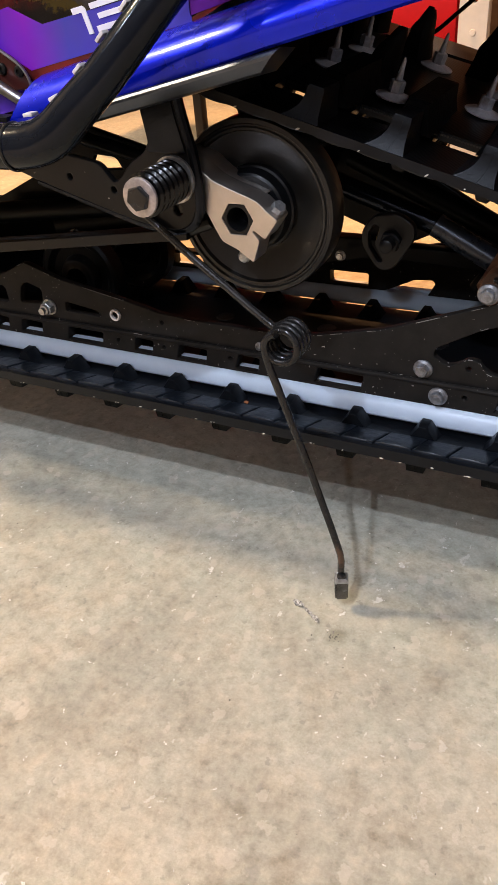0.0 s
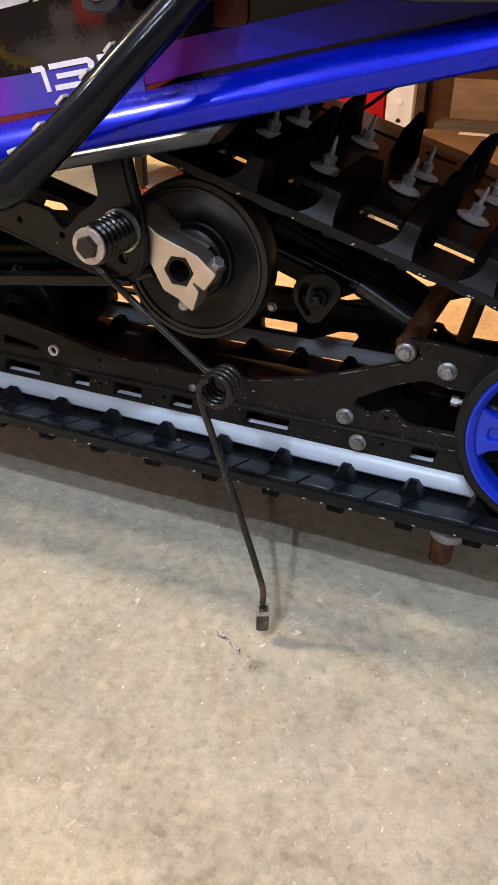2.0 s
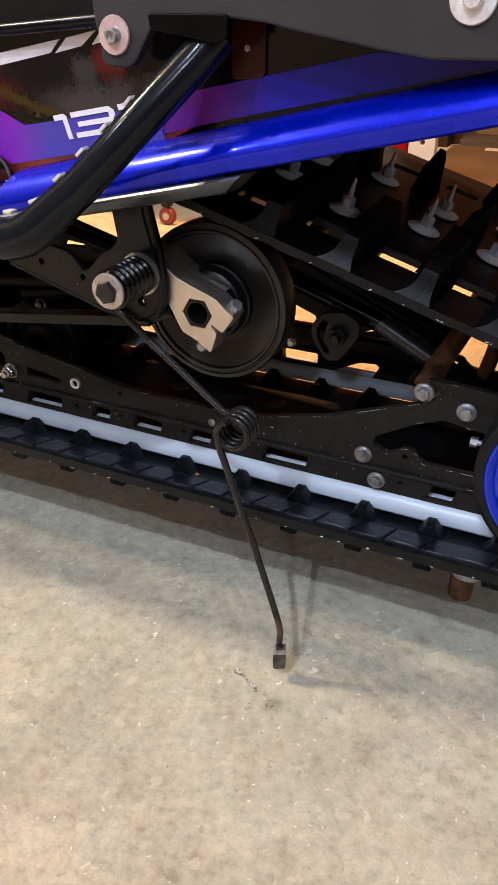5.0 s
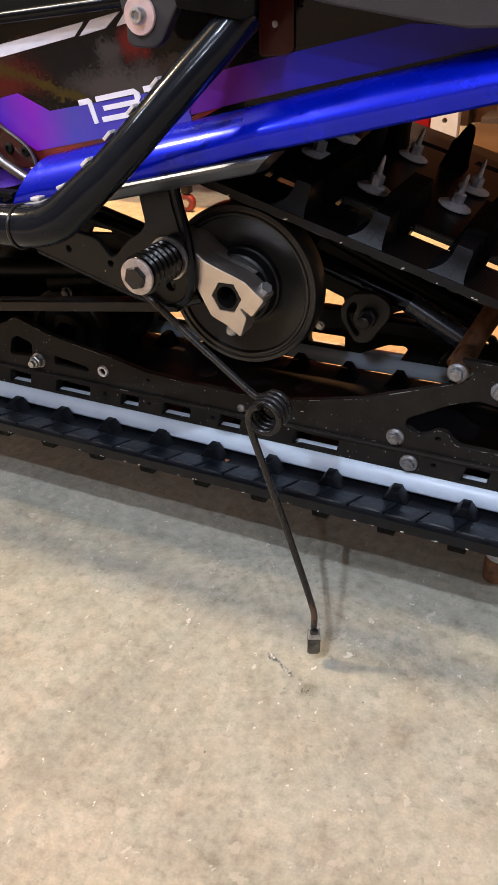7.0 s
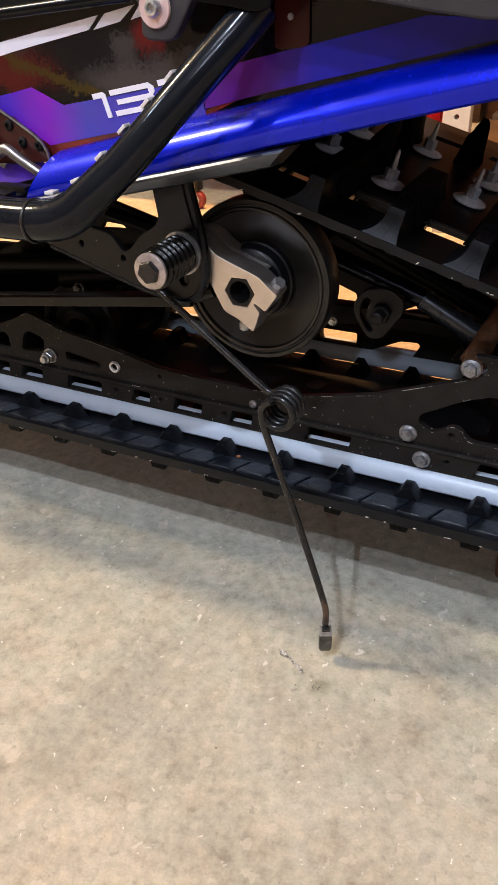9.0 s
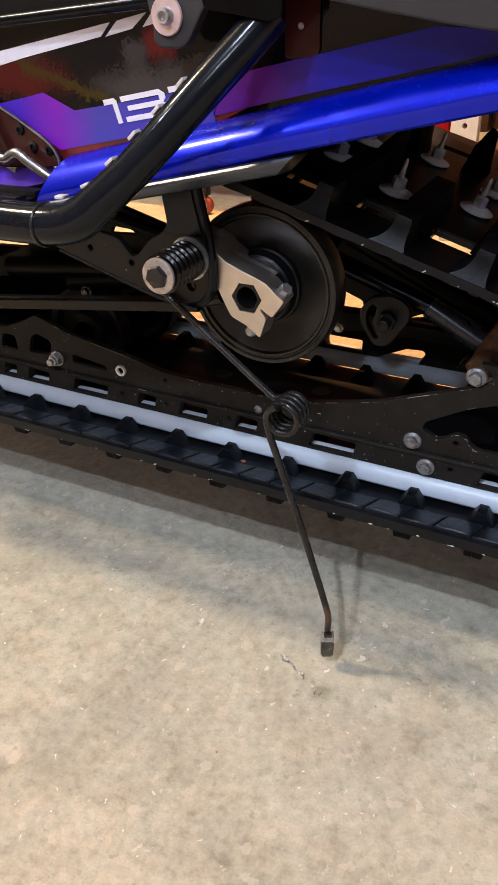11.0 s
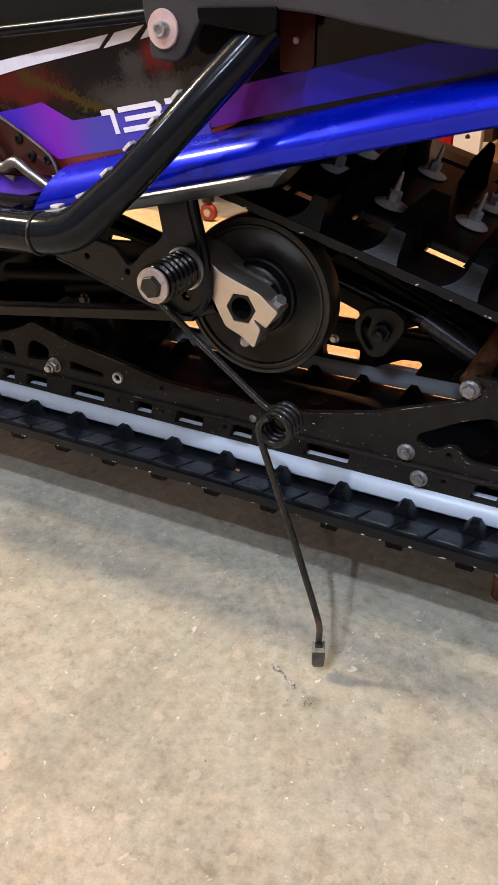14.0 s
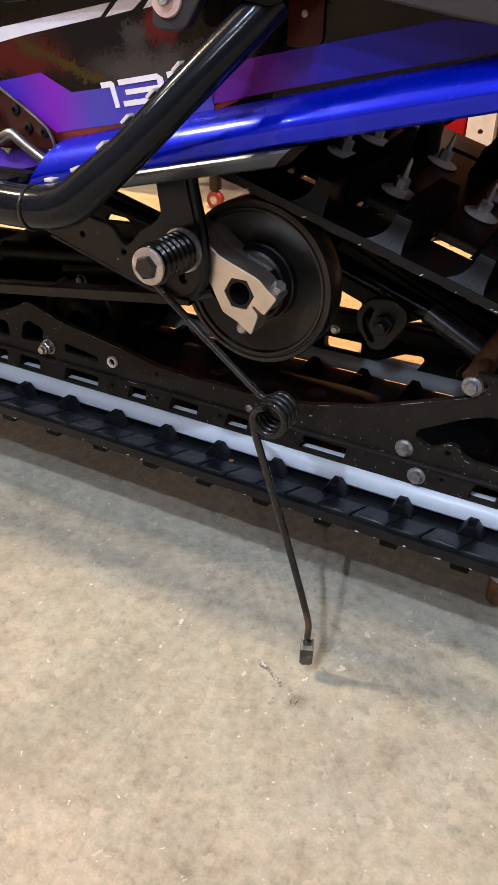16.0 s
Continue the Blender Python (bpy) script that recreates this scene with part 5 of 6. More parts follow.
decal("white_stripe", [(-0.33, 0.454), (-0.30, 0.470), (-0.101, 0.5065), (-0.110, 0.4975), (-0.181, 0.4835), (-0.32, 0.452)], WHITE_DECAL, "white slanted stripe")
decal("white_stripe", [(-0.106, 0.4975), (-0.095, 0.5075), (-0.070, 0.5125), (-0.083, 0.5025)], WHITE_DECAL, "white slanted stripe")
decal("white_stripe", [(-0.074, 0.5035), (-0.064, 0.5145), (-0.055, 0.5165), (-0.055, 0.508)], WHITE_DECAL, "white slanted stripe")
decal("red_band", [(-0.32, 0.395), (-0.32, 0.43), (-0.17, 0.44), (-0.02, 0.462), (-0.02, 0.440), (-0.178, 0.404)], RED_PRINT, "brick red printed band", 0.5)
decal("purple_band", [(-0.32, 0.43), (-0.188, 0.4555), (-0.170, 0.4595), (-0.142, 0.4480), (-0.02, 0.4685), (-0.02, 0.446), (-0.16, 0.4185), (-0.175, 0.4265), (-0.193, 0.4385), (-0.32, 0.405)], PURPLE, "purple to blue printed band")
decal("indigo_band", [(-0.021, 0.4725), (0.030, 0.4835), (0.129, 0.5045), (0.172, 0.5025), (0.25, 0.517), (0.25, 0.508), (0.187, 0.4955), (0.030, 0.462), (-0.021, 0.4495)], INDIGO, "indigo printed band with a violet reflection painted in")


def digit(name, ring, holes=()):
    under(plate(name, ring, -0.0843, -0.0836, WHITE_DECAL, None, holes, 0.0001, "white printed numeral"))


def slant(x, z):
    """Panel letters: right and up along the slanted base line, leaning forward."""
    return (-0.1092 + x - 0.30 * z, 0.4398 + z + 0.185 * x)


def letters(rings):
    return [[slant(*p) for p in r] for r in rings]


one, three_a, seven = letters(([(0.0, 0.0165), (0.0095, 0.0165), (0.0115, 0.0145), (0.0115, -0.0005), (0.0075, -0.0005), (0.0075, 0.0128), (0.0, 0.0128)],
                                       [(0.0155, 0.0165), (0.049, 0.0165), (0.053, 0.0135), (0.053, 0.0105), (0.0505, 0.0082), (0.053, 0.006), (0.053, 0.003), (0.049, -0.0005), (0.0155, -0.0005), (0.0155, 0.003), (0.048, 0.003), (0.048, 0.0065), (0.0195, 0.0065), (0.0195, 0.0098), (0.048, 0.0098), (0.048, 0.013), (0.0155, 0.013)],
                                       [(0.057, 0.0165), (0.083, 0.0165), (0.083, 0.012), (0.070, -0.0005), (0.064, -0.0005), (0.077, 0.0128), (0.057, 0.0128)]))
decal("red_band", [(-0.02, 0.4485), (0.0053, 0.4605), (0.056, 0.4715), (0.056, 0.4675), (0.0053, 0.4560), (-0.02, 0.4445)], RED_PRINT, "brick red printed band", 0.5)
digit("numeral_one", one)
digit("numeral_three", three_a)
digit("numeral_seven", seven)

# blue edge extrusion along the tunnel's foot
prof = [(-0.079, 0.0005), (-0.086, 0.0014), (-0.0945, -0.0008), (-0.1015, -0.0050), (-0.1065, -0.0102), (-0.1096, -0.0155), (-0.1112, -0.0200), (-0.1113, -0.0213), (-0.1103, -0.0258), (-0.1088, -0.0325), (-0.1068, -0.0345), (-0.079, -0.0350)]
bm = bmesh.new()
rings = []
for x in (-0.176, -0.17, -0.12, -0.06, 0.0, 0.04, 0.1, 0.2, 0.3, 0.42):
    ring = []
    for yy, dz in prof:
        cut = 0.0
        if x < -0.165:
            cut = 0.026 * (1 + (dz - 0.0) / 0.0345) * (1.0 if x < -0.172 else 0.85)
        xx = x + cut
        narrow = 1 - 0.22 * min(1.0, max(0.0, (xx + 0.16) / 0.20)) if dz < 0 else 1
        ring.append(bm.verts.new((xx, yy, 0.4495 + 0.2345 * xx + dz * narrow)))
    rings.append(ring)
for a, c in zip(rings, rings[1:]):
    for i in range(len(prof)):
        bm.faces.new((a[i], a[(i + 1) % len(prof)], c[(i + 1) % len(prof)], c[i]))
bm.faces.new(rings[0]), bm.faces.new(rings[-1][::-1])
under(part("blue_edge_trim", bm, BLUE, None, "metallic blue painted tunnel edge", 30))
# steel lip below it
bm = bmesh.new()
rings = []
LIP = [(-0.080, 0.002), (-0.1065, 0.0048), (-0.1105, 0.0052), (-0.1135, 0.0044), (-0.1148, 0.0028), (-0.1146, 0.0010), (-0.1125, -0.0022), (-0.1095, -0.0052), (-0.1060, -0.0064), (-0.080, -0.0080)]
for x, cut in ((-0.30, 0.0), (-0.10, 0.0), (0.0, 0.0), (0.034, 0.0), (0.036, 1.0)):
    ring = []
    for yy, dz in LIP:
        xx = x + cut * 0.018 * (dz + 0.008) / 0.0132
        ring.append(bm.verts.new((xx, yy, 0.4168 + 0.228 * xx + dz)))
    rings.append(ring)
for a, c in zip(rings, rings[1:]):
    for i in range(len(LIP)):
        bm.faces.new((a[i], a[(i + 1) % len(LIP)], c[(i + 1) % len(LIP)], c[i]))
bm.faces.new(rings[0]), bm.faces.new(rings[-1][::-1])
under(part("board_lip", bm, LIP_STEEL, None, "satin steel running board lip", 25))

# running board with its tube
for y in (-0.150, -0.126, -0.104):
    under(plate("board_runner", [(-1.0, 0.383), (-1.0, 0.3875), (-0.17, 0.3915), (-0.17, 0.387)], y - 0.006, y + 0.006, BLACK_PAINT, None, (), 0.0008, "open black running board bar"))
# added dark sheet, hides the bright floor beyond the running board
under(plate("board_backing_sheet", [(-1.0, 0.30), (-1.0, 0.399), (-0.31, 0.394), (-0.185, 0.400), (-0.185, 0.372), (-0.23, 0.345), (-0.30, 0.325)], -0.0795, -0.0765, INSIDE, None, (), 0.0006))
for k in range(9):
    under(part("board_rung", box_bm(-0.185 - 0.09 * k, -0.172 - 0.09 * k, -0.160, -0.098, 0.3835, 0.3868, 0.0008), BLACK_PAINT, None))
TUBE = [Vector((-0.60, -0.166, 0.380)), Vector((-0.30, -0.166, 0.3825)), Vector((-0.115, -0.166, 0.386))]
TUBE += smooth_path([(-0.100, -0.165, 0.3875), (-0.089, -0.164, 0.3905), (-0.0785, -0.163, 0.396), (-0.0695, -0.161, 0.4035), (-0.059, -0.158, 0.4125), (-0.045, -0.153, 0.4245)], 6)
TUBE += [Vector(p) for p in ((-0.0285, -0.1455, 0.4415), (-0.012, -0.136, 0.460), (0.003, -0.125, 0.4775), (0.019, -0.113, 0.4955), (0.033, -0.1015, 0.5125))]
RADII = [0.0145 - 0.0024 * min(1.0, max(0.0, (p.x + 0.085) / 0.045)) for p in TUBE]
tube = under(part("bumper_tube", sweep_bm(TUBE, 0.0146, 32, None, RADII), TUBE_BLACK, None, "glossy black bent side tube", 40))
q = part("tube_joint", lathe_bm([(0.0147, -0.0012), (0.0154, -0.0009), (0.0157, 0.0), (0.0154, 0.0009), (0.0147, 0.0012)], (-0.1135, -0.166, 0.386), (1, 0, 0.03), 36), BLACK_PLASTIC, None)
q.parent = tube
for x, y, z, a in ((-0.1005, -0.16, 0.4029, 4), (-0.0746, -0.163, 0.4138, 22), (-0.0565, -0.158, 0.429, 38), (-0.0414, -0.151, 0.4448, 42), (-0.0266, -0.144, 0.4596, 42), (-0.0126, -0.136, 0.4744, 43)):
    bm = box_bm(-0.0038, 0.0038, -0.002, 0.005, -0.0011, 0.0012, 0.0004)
    bmesh.ops.transform(bm, matrix=pose(x - 0.0013, y, z + 0.0017, 0, -a, 0), verts=bm.verts)
    under(part("grip_tooth", bm, WASHER, None, "bright steel grip tooth"))

# grey flap with its washer bolt, top rail, bolted plate
FLAP = [(-0.048, 0.60), (-0.0475, 0.525), (-0.0465, 0.517), (-0.0435, 0.505), (-0.0445, 0.497), (-0.040, 0.4935), (-0.0245, 0.4930), (-0.0185, 0.4965), (-0.0060, 0.5155), (0.002, 0.5195), (0.046, 0.522), (0.068, 0.520), (0.097, 0.5145), (0.139, 0.5075), (0.168, 0.5035), (0.23, 0.5045), (0.40, 0.53), (0.40, 0.60)]
under(plate("side_flap", fillet(FLAP, 0.003), -0.117, -0.108, GREY_PLASTIC, None, (), 0.0015, "dark grey textured plastic flap"))
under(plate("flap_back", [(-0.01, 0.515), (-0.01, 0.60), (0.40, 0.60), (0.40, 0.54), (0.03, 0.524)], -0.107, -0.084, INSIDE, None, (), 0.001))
bm = lathe_bm([(0.004, 0), (0.0108, 0), (0.0114, 0.0008), (0.0108, 0.002), (0.004, 0.002)], (-0.0322, -0.117, 0.5115), n=36, closed=True)
# added black sheet for the shade that hides the tube's upper end
under(plate("flap_shade_sheet", fillet([(-0.006, 0.524), (-0.0045, 0.5150), (0.018, 0.5120), (0.0385, 0.5085), (0.0475, 0.5110), (0.0482, 0.524)], 0.003), -0.1205, -0.1172, SHADE_BLACK, None, (), 0.0008, "black sheet standing in for shade under the flap"))
under(plate("tube_tab", fillet([(0.0335, 0.4865), (0.0335, 0.5225), (0.0570, 0.5225), (0.0570, 0.4900), (0.0520, 0.4875)], 0.003), -0.0853, -0.0840, MAROON, None, (), 0.0003, "dark maroon riveted mounting tab"))
wash = under(part("flap_washer", bm, PINK_WASHER, None, "large bright washer with a pink reflection painted in"))
q = part("flap_bolt", lathe_bm([(0.0056, 0.0018), (0.0054, 0.004), (0.0042, 0.0062), (0.0028, 0.0066), (0.0022, 0.0045), (0, 0.0045)], (-0.0322, -0.117, 0.5115), n=24), STEEL, None, "domed socket bolt")
q.parent = wash
bm = lathe_bm([(0.004, 0), (0.0118, 0), (0.0124, 0.0008), (0.0118, 0.002), (0.004, 0.002)], (0.1866, -0.117, 0.5324), n=36, closed=True)
lathe_bm([(0.0056, 0.0018), (0.0054, 0.004), (0.0042, 0.0062), (0, 0.0066)], (0.1866, -0.117, 0.5324), n=24, bm=bm)
under(part("flap_washer", bm, WASHER, None, "bright washer and bolt"))
under(part("top_rail", sweep_bm(smooth_path([(-0.45, -0.092, 0.486), (-0.30, -0.092, 0.4985), (-0.17, -0.092, 0.5095), (-0.10, -0.092, 0.5155), (-0.055, -0.092, 0.5195)], 4), 0.0042, 14), GLOSS_BLACK, None, "thin glossy black top rail"))
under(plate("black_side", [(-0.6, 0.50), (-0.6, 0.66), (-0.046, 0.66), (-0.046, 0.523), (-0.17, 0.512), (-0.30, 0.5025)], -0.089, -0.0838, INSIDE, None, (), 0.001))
# maroon base paints in the red reflection on this glossy plate
gus = under(plate("bolted_plate", fillet([(-0.30, 0.48), (-0.223, 0.4535), (-0.172, 0.4275), (-0.160, 0.416), (-0.158, 0.4075), (-0.19, 0.4035), (-0.30, 0.4005)], 0.005), -0.0885, -0.0845, MAROON, None, (), 0.001, "glossy dark plate with red reflection painted in, and socket bolts"))
q = part("plate_rim", sweep_bm(smooth_path([(-0.30, -0.0892, 0.4805), (-0.223, -0.0892, 0.4538), (-0.1735, -0.0892, 0.4285), (-0.1605, -0.0892, 0.4165), (-0.158, -0.0892, 0.405)], 5), 0.0012, 8), CHROME, None, "bright worn plate rim")
q.parent = gus
for x, z in ((-0.2215, 0.4455), (-0.194, 0.4325), (-0.183, 0.4205), (-0.167, 0.419), (-0.25, 0.455)):
    q = part("socket_bolt", lathe_bm([(0.0042, 0), (0.004, 0.0015), (0.0028, 0.0022), (0.0018, 0.0022), (0.0016, 0.0008), (0, 0.0008)], (x, -0.0885, z), n=20), BLACK_PAINT, None)
    q.parent = gus
under(part("board_strut", sweep_bm(smooth_path([(-0.245, -0.098, 0.462), (-0.228, -0.098, 0.442), (-0.2185, -0.098, 0.4245), (-0.2125, -0.098, 0.4135), (-0.2050, -0.098, 0.4115), (-0.1985, -0.098, 0.4150), (-0.1915, -0.098, 0.4165), (-0.1830, -0.098, 0.4115), (-0.1690, -0.098, 0.4040), (-0.158, -0.096, 0.397)], 6), 0.0042, 16), CHROME, None, "bent satin steel strut"))
decal("violet_panel_foot", [(-0.33, 0.374), (-0.33, 0.415), (-0.185, 0.415), (-0.168, 0.4035), (-0.1835, 0.3915), (-0.2, 0.3875), (-0.245, 0.3835)], VIOLET, "violet-blue panel edge below the bolted plate")
q = plate("rim_nick", [(-0.2145, 0.4030), (-0.2035, 0.4035), (-0.2062, 0.3990)], -0.0902, -0.0890, STEEL, None, (), 0.0003, "bare bent metal corner")
q.parent = gus
under(flange_bolt("panel_screw", 0.0445, -0.0832, 0.5045, 0.0032, None, STEEL))

# ---- torsion spring ----
spring = thing("torsion_spring", "unhooked black steel torsion spring hanging from the pivot bolt", "spring", (0.0925, -0.122, 0.0145))
SX, SZ, SR, WIRE = 0.0502, 0.2462, 0.0118, 0.0029
TURNS, START = 4, 100
path = [Vector(p) for p in ((-0.074, -0.094, 0.3245), (-0.024, -0.1, 0.2905), (0.020, -0.1025, 0.2600))]
path += smooth_path([(0.0305, -0.103, 0.2530), (0.0345, -0.1034, 0.2512), (0.0395, -0.1035, 0.2525), (SX + SR * math.cos(radians(START)), -0.1035, SZ + SR * math.sin(radians(START)))], 4)[:-1]
for i in range(TURNS * 28 + 1):
    a = radians(START - 360 * i / 28)
    path.append(Vector((SX + SR * math.cos(a), -0.1035 - 0.0245 * i / (TURNS * 28), SZ + SR * math.sin(a))))
# last part turn down to the leg
for i in range(1, 10):
    a = radians(START + i * 9)
    path.append(Vector((SX + SR * math.cos(a), -0.128, SZ + SR * math.sin(a))))
path = [p for k, p in enumerate(path) if k == 0 or (p - path[k - 1]).length > 1e-5]
path += [Vector(p) for p in ((0.0391, -0.1275, 0.2395), (0.0412, -0.127, 0.2300), (0.0528, -0.126, 0.1945), (0.0680, -0.125, 0.1485), (0.0850, -0.1235, 0.0915), (0.0903, -0.1228, 0.0720), (0.0922, -0.1224, 0.0640), (0.0930, -0.122, 0.0565), (0.0925, -0.122, 0.044))]
wire_mat = material("spring_steel_rusting_at_the_foot", (0.027, 0.026, 0.026), 0.24, 0.45, (0.017, 0.0165, 0.016), 90, bump=0.006, bump_scale=300, rough_var=0.04)
nt = wire_mat.node_tree
co, sp, wob, hgt, ramp, mx = (nt.nodes.new("ShaderNode" + k) for k in ("TexCoord", "SeparateXYZ", "TexNoise", "Math", "ValToRGB", "MixRGB"))
wob.inputs["Scale"].default_value = 260.0
hgt.operation, hgt.inputs[1].default_value = "MULTIPLY_ADD", 0.022
for k, (at, v) in enumerate(((0.060, 0.0), (0.066, 0.75), (0.078, 0.75), (0.088, 0.0))):
    el = ramp.color_ramp.elements[k] if k < 2 else ramp.color_ramp.elements.new(at)
    el.position, el.color = at, (v, v, v, 1)
mx.inputs[2].default_value = (0.13, 0.075, 0.050, 1)
shader = nt.nodes["Principled BSDF"]
plain = shader.inputs["Base Color"].links[0].from_socket
nt.links.new(co.outputs["Object"], sp.inputs[0])
nt.links.new(co.outputs["Object"], wob.inputs["Vector"])
nt.links.new(wob.outputs["Fac"], hgt.inputs[0])
nt.links.new(sp.outputs["Z"], hgt.inputs[2])
nt.links.new(hgt.outputs[0], ramp.inputs["Fac"])
nt.links.new(ramp.outputs["Color"], mx.inputs[0])
nt.links.new(plain, mx.inputs[1])
nt.links.new(mx.outputs[0], shader.inputs["Base Color"])
q = part("wire", sweep_bm(path, WIRE, 12), wire_mat, None, "bent glossy spring wire", 50)
q.parent = spring
q.matrix_parent_inverse = Matrix.Translation(-spring.location)
bm = lathe_bm([(0, 0.0), (0.0062, 0.0), (0.0075, 0.0012), (0.0078, 0.003), (0.0078, 0.0205), (0.0071, 0.0235), (0.0052, 0.0250), (0.0042, 0.0268), (0, 0.027)], (0, 0, 0), (0, 0, 1), 4)
bmesh.ops.bevel(bm, geom=[e for e in bm.edges if abs(e.verts[0].co.z - e.verts[1].co.z) > 0.001], offset=0.0012, segments=2, affect="EDGES")
bmesh.ops.transform(bm, matrix=pose(0.0925, -0.122, 0.0165, 5, -4, 70), verts=bm.verts)
rim = lathe_bm([(0.0079, 0.0220), (0.0072, 0.0239), (0.0053, 0.0253), (0.0045, 0.0250), (0.0045, 0.0205), (0.0070, 0.0205)], (0, 0, 0), (0, 0, 1), 4, closed=True)
bmesh.ops.transform(rim, matrix=pose(0.0925, -0.122, 0.0165, 5, -4, 70), verts=rim.verts)
cap = part("worn_rim", rim, STEEL, None, "bright worn upper edge", 30)
cap.parent = spring
cap.matrix_parent_inverse = Matrix.Translation(-spring.location)
q = part("end_block", bm, BLOCK_STEEL, None, "dark squared steel end block", 30)
q.parent = spring
q.matrix_parent_inverse = Matrix.Translation(-spring.location)

# ---- things on the floor and behind ----
rnd = random.Random(7)


def sliver_bm(pts, wide, seed):
    """A crumpled peel: a ragged ribbon with curled edges and its own thickness."""
    r = random.Random(seed)
    bm = bmesh.new()
    path = smooth_path(pts, 5)
    rings = []
    for k, p in enumerate(path):
        t = (path[min(k + 1, len(path) - 1)] - path[max(k - 1, 0)]).normalized()
        side = Vector((-t.y, t.x, 0)).normalized()
        w = wide * (0.35 + 0.65 * math.sin(math.pi * (0.12 + 0.8 * k / (len(path) - 1)))) * r.uniform(0.55, 1.25)
        ring = []
        for f, up in ((-1, r.uniform(0.0006, 0.0022)), (-0.4, r.uniform(0.0, 0.0010)), (0.35, r.uniform(0.0002, 0.0013)), (1, r.uniform(0.0004, 0.0020))):
            q = p + side * w * f + Vector((0, 0, up))
            ring.append((q, q - Vector((0, 0, 0.0005))))
        rings.append([bm.verts.new(a) for a, _ in ring] + [bm.verts.new(c) for _, c in reversed(ring)])
    for a, c in zip(rings, rings[1:]):
        for k in range(8):
            bm.faces.new((a[k], a[(k + 1) % 8], c[(k + 1) % 8], c[k]))
    bm.faces.new(rings[0]), bm.faces.new(rings[-1][::-1])
    return bm


DEBRIS = material("pale_peeled_debris", (0.70, 0.66, 0.59), 0.8, 0, (0.16, 0.14, 0.12), 420, mix=0.35, bump=0.4, bump_scale=900)
base_z = floor_z(0.07) + 0.0006
tagged(part("debris_sliver", sliver_bm([(0.0515, -0.1300, base_z), (0.0555, -0.1322, base_z), (0.0590, -0.1338, base_z + 0.0006), (0.0625, -0.1335, base_z)], 0.0030, 3), DEBRIS), "crumpled pale peel of debris on the concrete", "debris")
tagged(part("debris_sliver", sliver_bm([(0.0635, -0.1350, base_z), (0.0685, -0.1385, base_z + 0.0004), (0.0740, -0.1412, base_z), (0.0775, -0.1430, base_z), (0.0805, -0.1468, base_z)], 0.0021, 9), DEBRIS), "long ragged pale sliver of debris on the concrete", "debris")
GRIT = material("brown_grit", (0.30, 0.27, 0.22), 0.8, 0, (0.035, 0.03, 0.025), 300)
bm = bmesh.new()
for x, y in [(0.081, -0.1605), (0.148, -0.148), (0.10, -0.157), (0.097, -0.16), (0.104, -0.159), (0.02, -0.075)] + [(rnd.gauss(0.099, 0.004), rnd.gauss(-0.1555, 0.003)) for _ in range(22)] + [(rnd.uniform(-0.3, 0.3), rnd.uniform(-0.45, 0.0)) for _ in range(14)]:
    bmesh.ops.create_icosphere(bm, subdivisions=1, radius=rnd.uniform(0.0003, 0.0008), matrix=Matrix.Translation((x, y, floor_z(x) + 0.0002)) @ Matrix.Diagonal((1, 1.2, 0.5, 1)))
tagged(part("floor_grit", bm, GRIT), "loose dark grit on the concrete", "grit", kind="stuff")

stand = thing("jack_stand", "rusty brown support post under the track", "stand", (0.2195, 0.055, floor_z(0.2195)))
q = part("post", lathe_bm([(0, 0), (0.0115, 0), (0.0118, 0.030), (0.0118, 0.070), (0, 0.070)], (0, 0, 0), (0, 0, 1), 24), RUST)
q.parent = stand
q = part("collar", lathe_bm([(0.0118, 0.034), (0.0175, 0.0345), (0.0182, 0.0365), (0.0182, 0.041), (0.0165, 0.043), (0.0118, 0.0432)], (0, 0, 0), (0.08, -0.06, 1), 28, closed=True), DULL_STEEL, None, "worn steel collar")
q.parent = stand

CASTER_RED = material("dull_red_polyurethane", (0.20, 0.022, 0.018), 0.5, 0, (0.12, 0.015, 0.012), 60)
chest = thing("tool_chest", "low red enamelled tool chest on casters behind the sled", "tool chest", (-0.75, 1.27, 0))
q = part("cabinet", box_bm(-0.35, 0.585, -0.0, 0.26, 0.19, 0.52, 0.008), RED_PAINT)
q.parent = chest
for k in range(2):
    q = part("drawer", box_bm(-0.33, 0.575, -0.014, -0.001, 0.205 + 0.155 * k, 0.350 + 0.155 * k, 0.004), RED_PAINT)
    q.parent = chest
    h = part("handle", box_bm(-0.2, 0.4, -0.03, -0.015, 0.315 + 0.155 * k, 0.328 + 0.155 * k, 0.003), STEEL)
    h.parent = q
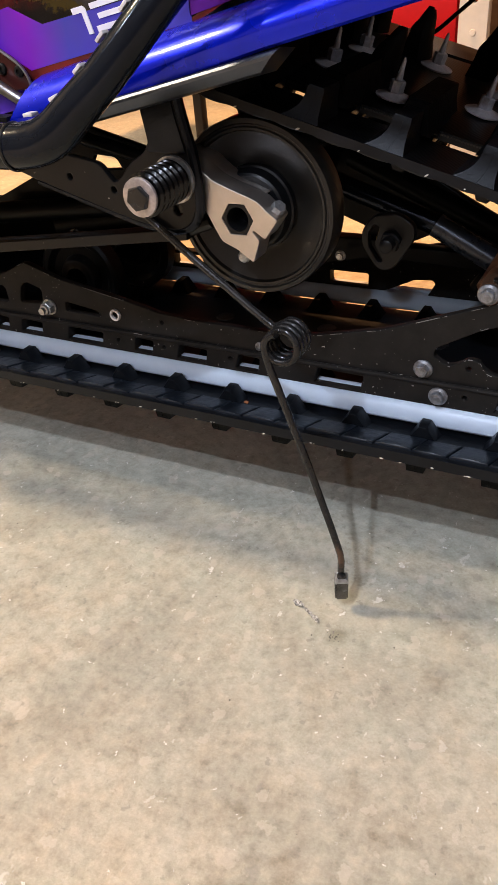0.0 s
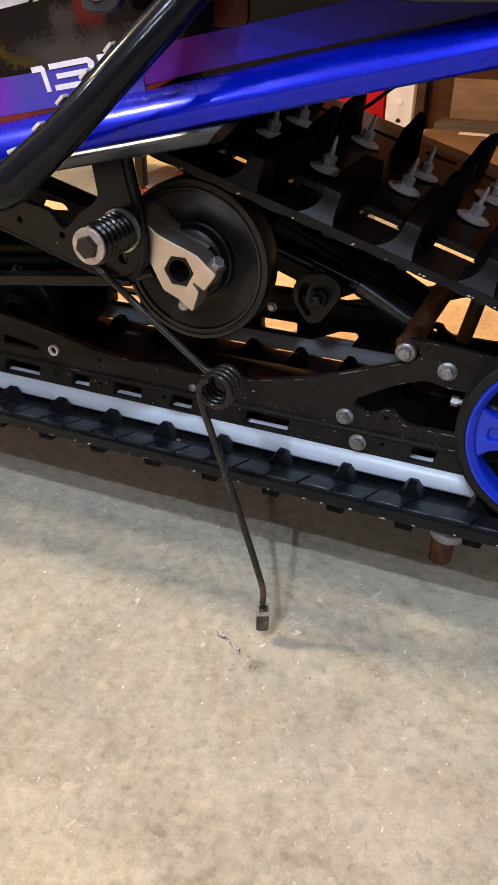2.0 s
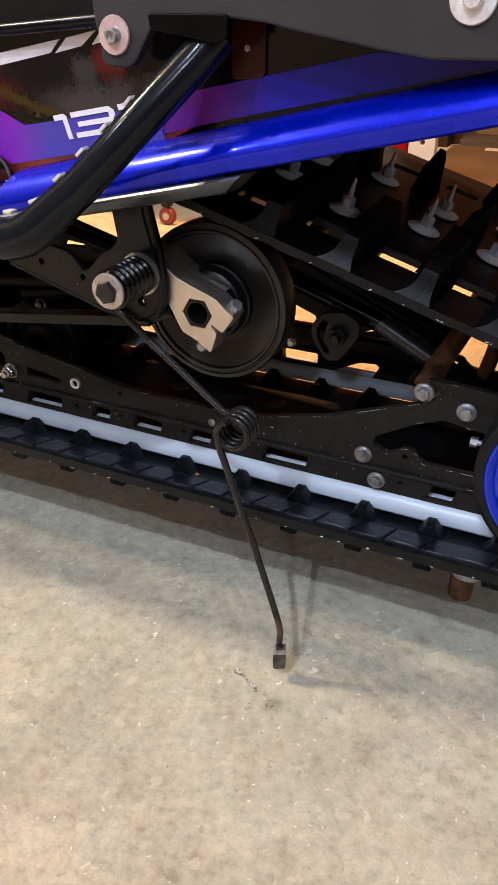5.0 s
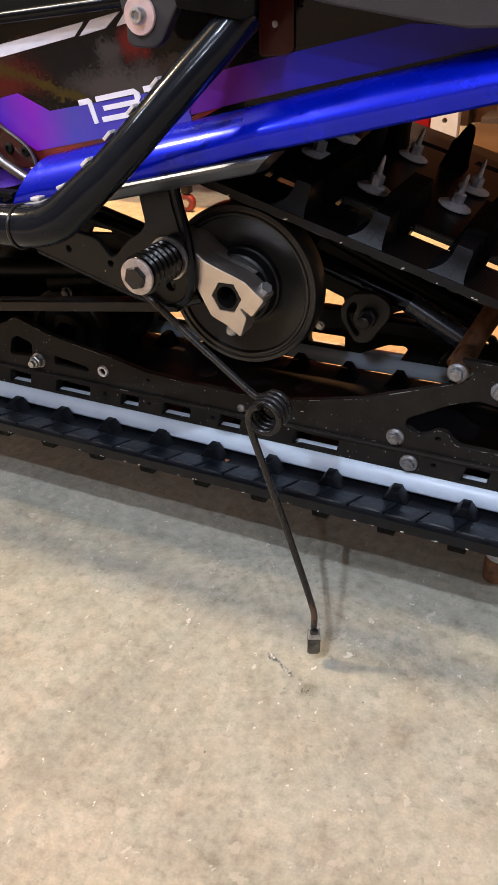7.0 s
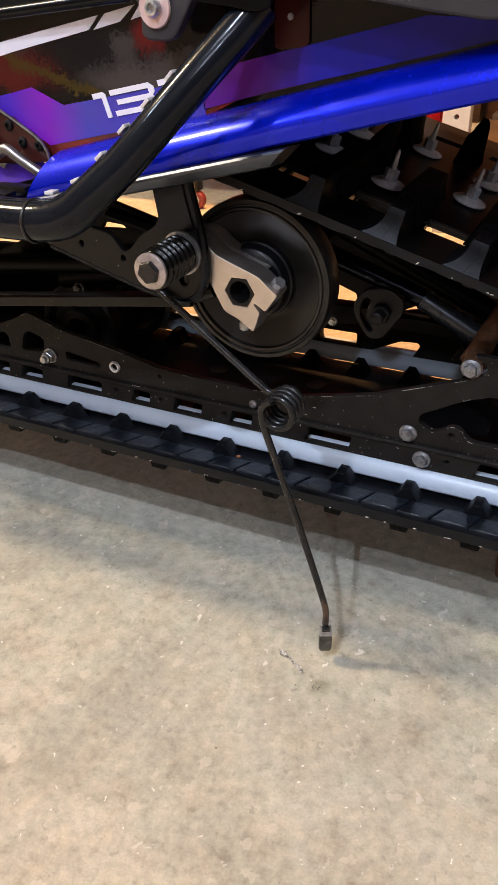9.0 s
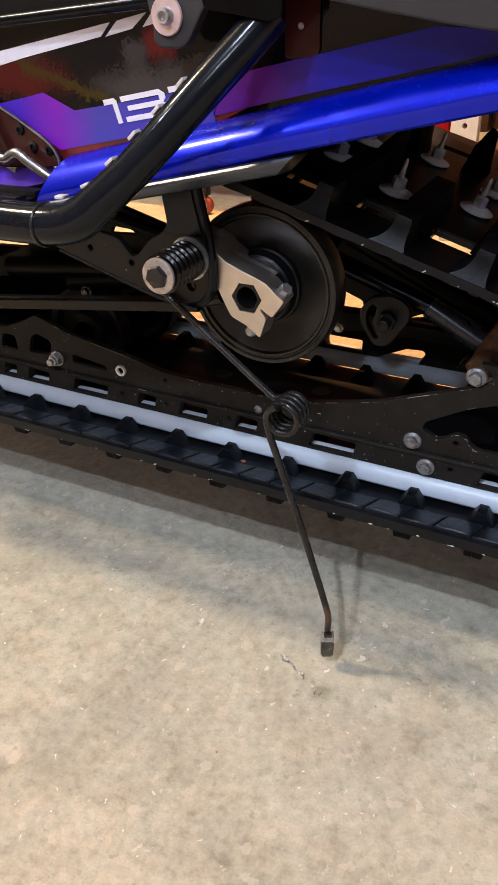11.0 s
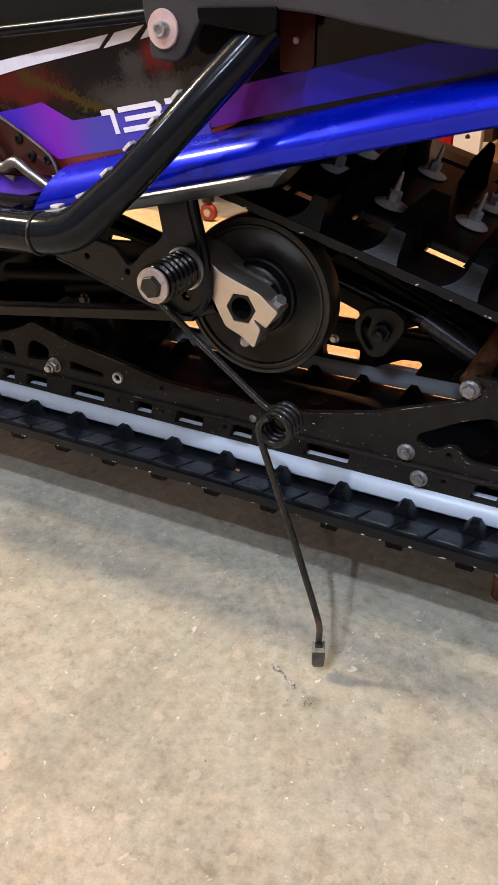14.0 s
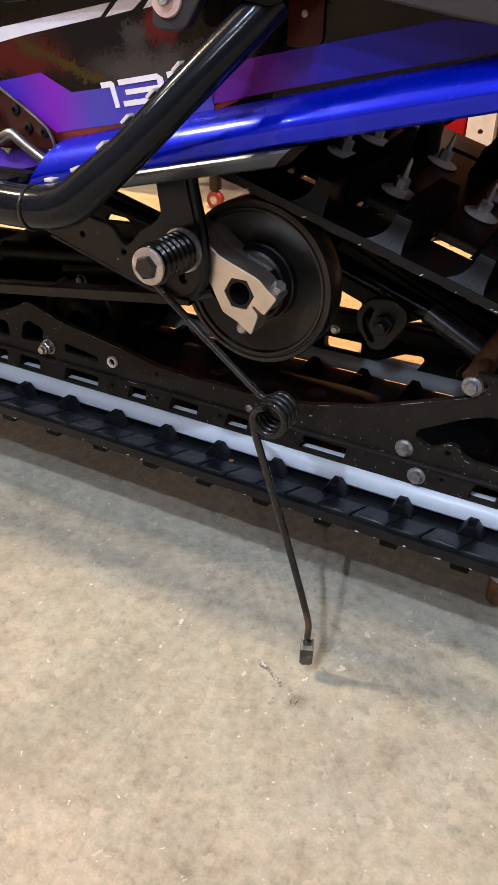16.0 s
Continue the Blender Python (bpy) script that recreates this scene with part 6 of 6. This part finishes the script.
for x in (-0.06, 0.54):
    for y in (-0.03, 0.21):
        q = part("caster", lathe_bm([(0, -0.009), (0.021, -0.009), (0.024, -0.006), (0.024, 0.006), (0.021, 0.009), (0, 0.009)], (x, y, 0.024 + floor_z(x - 0.75)), (0, 1, 0), 28), CASTER_RED, None, "dull red caster wheel")
        q.parent = chest
        h = part("hub", lathe_bm([(0, -0.0115), (0.010, -0.0115), (0.0115, -0.009), (0.0115, 0.009), (0.010, 0.0115), (0, 0.0115)], (x, y, 0.024 + floor_z(x - 0.75)), (0, 1, 0), 20), STEEL, q, "pale steel hub")
        f = part("caster_fork", box_bm(x - 0.012, x + 0.012, y - 0.014, y + 0.014, 0.034, 0.189, 0.003), BLACK_PAINT)
        f.parent = chest
post = thing("perforated_post", "white painted perforated post standing on the concrete", "post", (-0.1280, 1.200, floor_z(-0.1280)))
q = plate("upright", fillet([(-0.0292, 0.0), (-0.0292, 0.62), (0.0292, 0.62), (0.0292, 0.0)], 0.004), 0.0, 0.03, WHITE_PAINT, post, [circle(0.001, 0.155 + 0.097 * k, 0.0055, 16) for k in range(4)])
q = part("plug", lathe_bm([(0.0068, 0), (0.0062, 0.0016), (0.003, 0.002), (0, 0.0014)], (0.001, 0.0, 0.291), n=20), WHITE_PAINT, post, "round white plug")
panel = thing("plywood_offcut", "pale plywood offcut leaning flat on the brown wall", "board", (-0.27, 2.79, 0.035))
q = part("sheet", box_bm(0.0, 1.1, -0.012, 0.006, 0.0, 0.155, 0.002), PALE_PLY, panel)
timber = thing("timber_post", "weathered dark timber post against the plywood wall", "post", (-0.40, 2.75, floor_z(-0.4)))
q = part("upright", box_bm(-0.035, 0.035, -0.035, 0.045, 0.0, 2.5, 0.004), GREY_TIMBER, timber)
sill = thing("sill_board", "weathered grey sill board along the foot of the wall", "board", (0.5, 2.78, floor_z(0.5)))
q = part("plank", box_bm(-0.80, 1.2, -0.16, 0.015, -0.006, 0.034, 0.003), GREY_PLANK, sill)
note = thing("paper_label", "small pale paper label lying on the plywood sheet", "label", (-0.135, 2.56, floor_z(0.3) + 0.017))
q = part("paper", box_bm(-0.055, 0.055, -0.028, 0.028, 0, 0.0012), WHITE_PAINT, note)
sheet = thing("plywood_sheet", "brown plywood sheet lying flat on the concrete", "board", (0.3, 2.3, floor_z(0.3)))
q = part("panel", box_bm(-0.62, 0.95, -0.45, 0.315, -0.008, 0.016, 0.002), PALE_PLY, sheet)
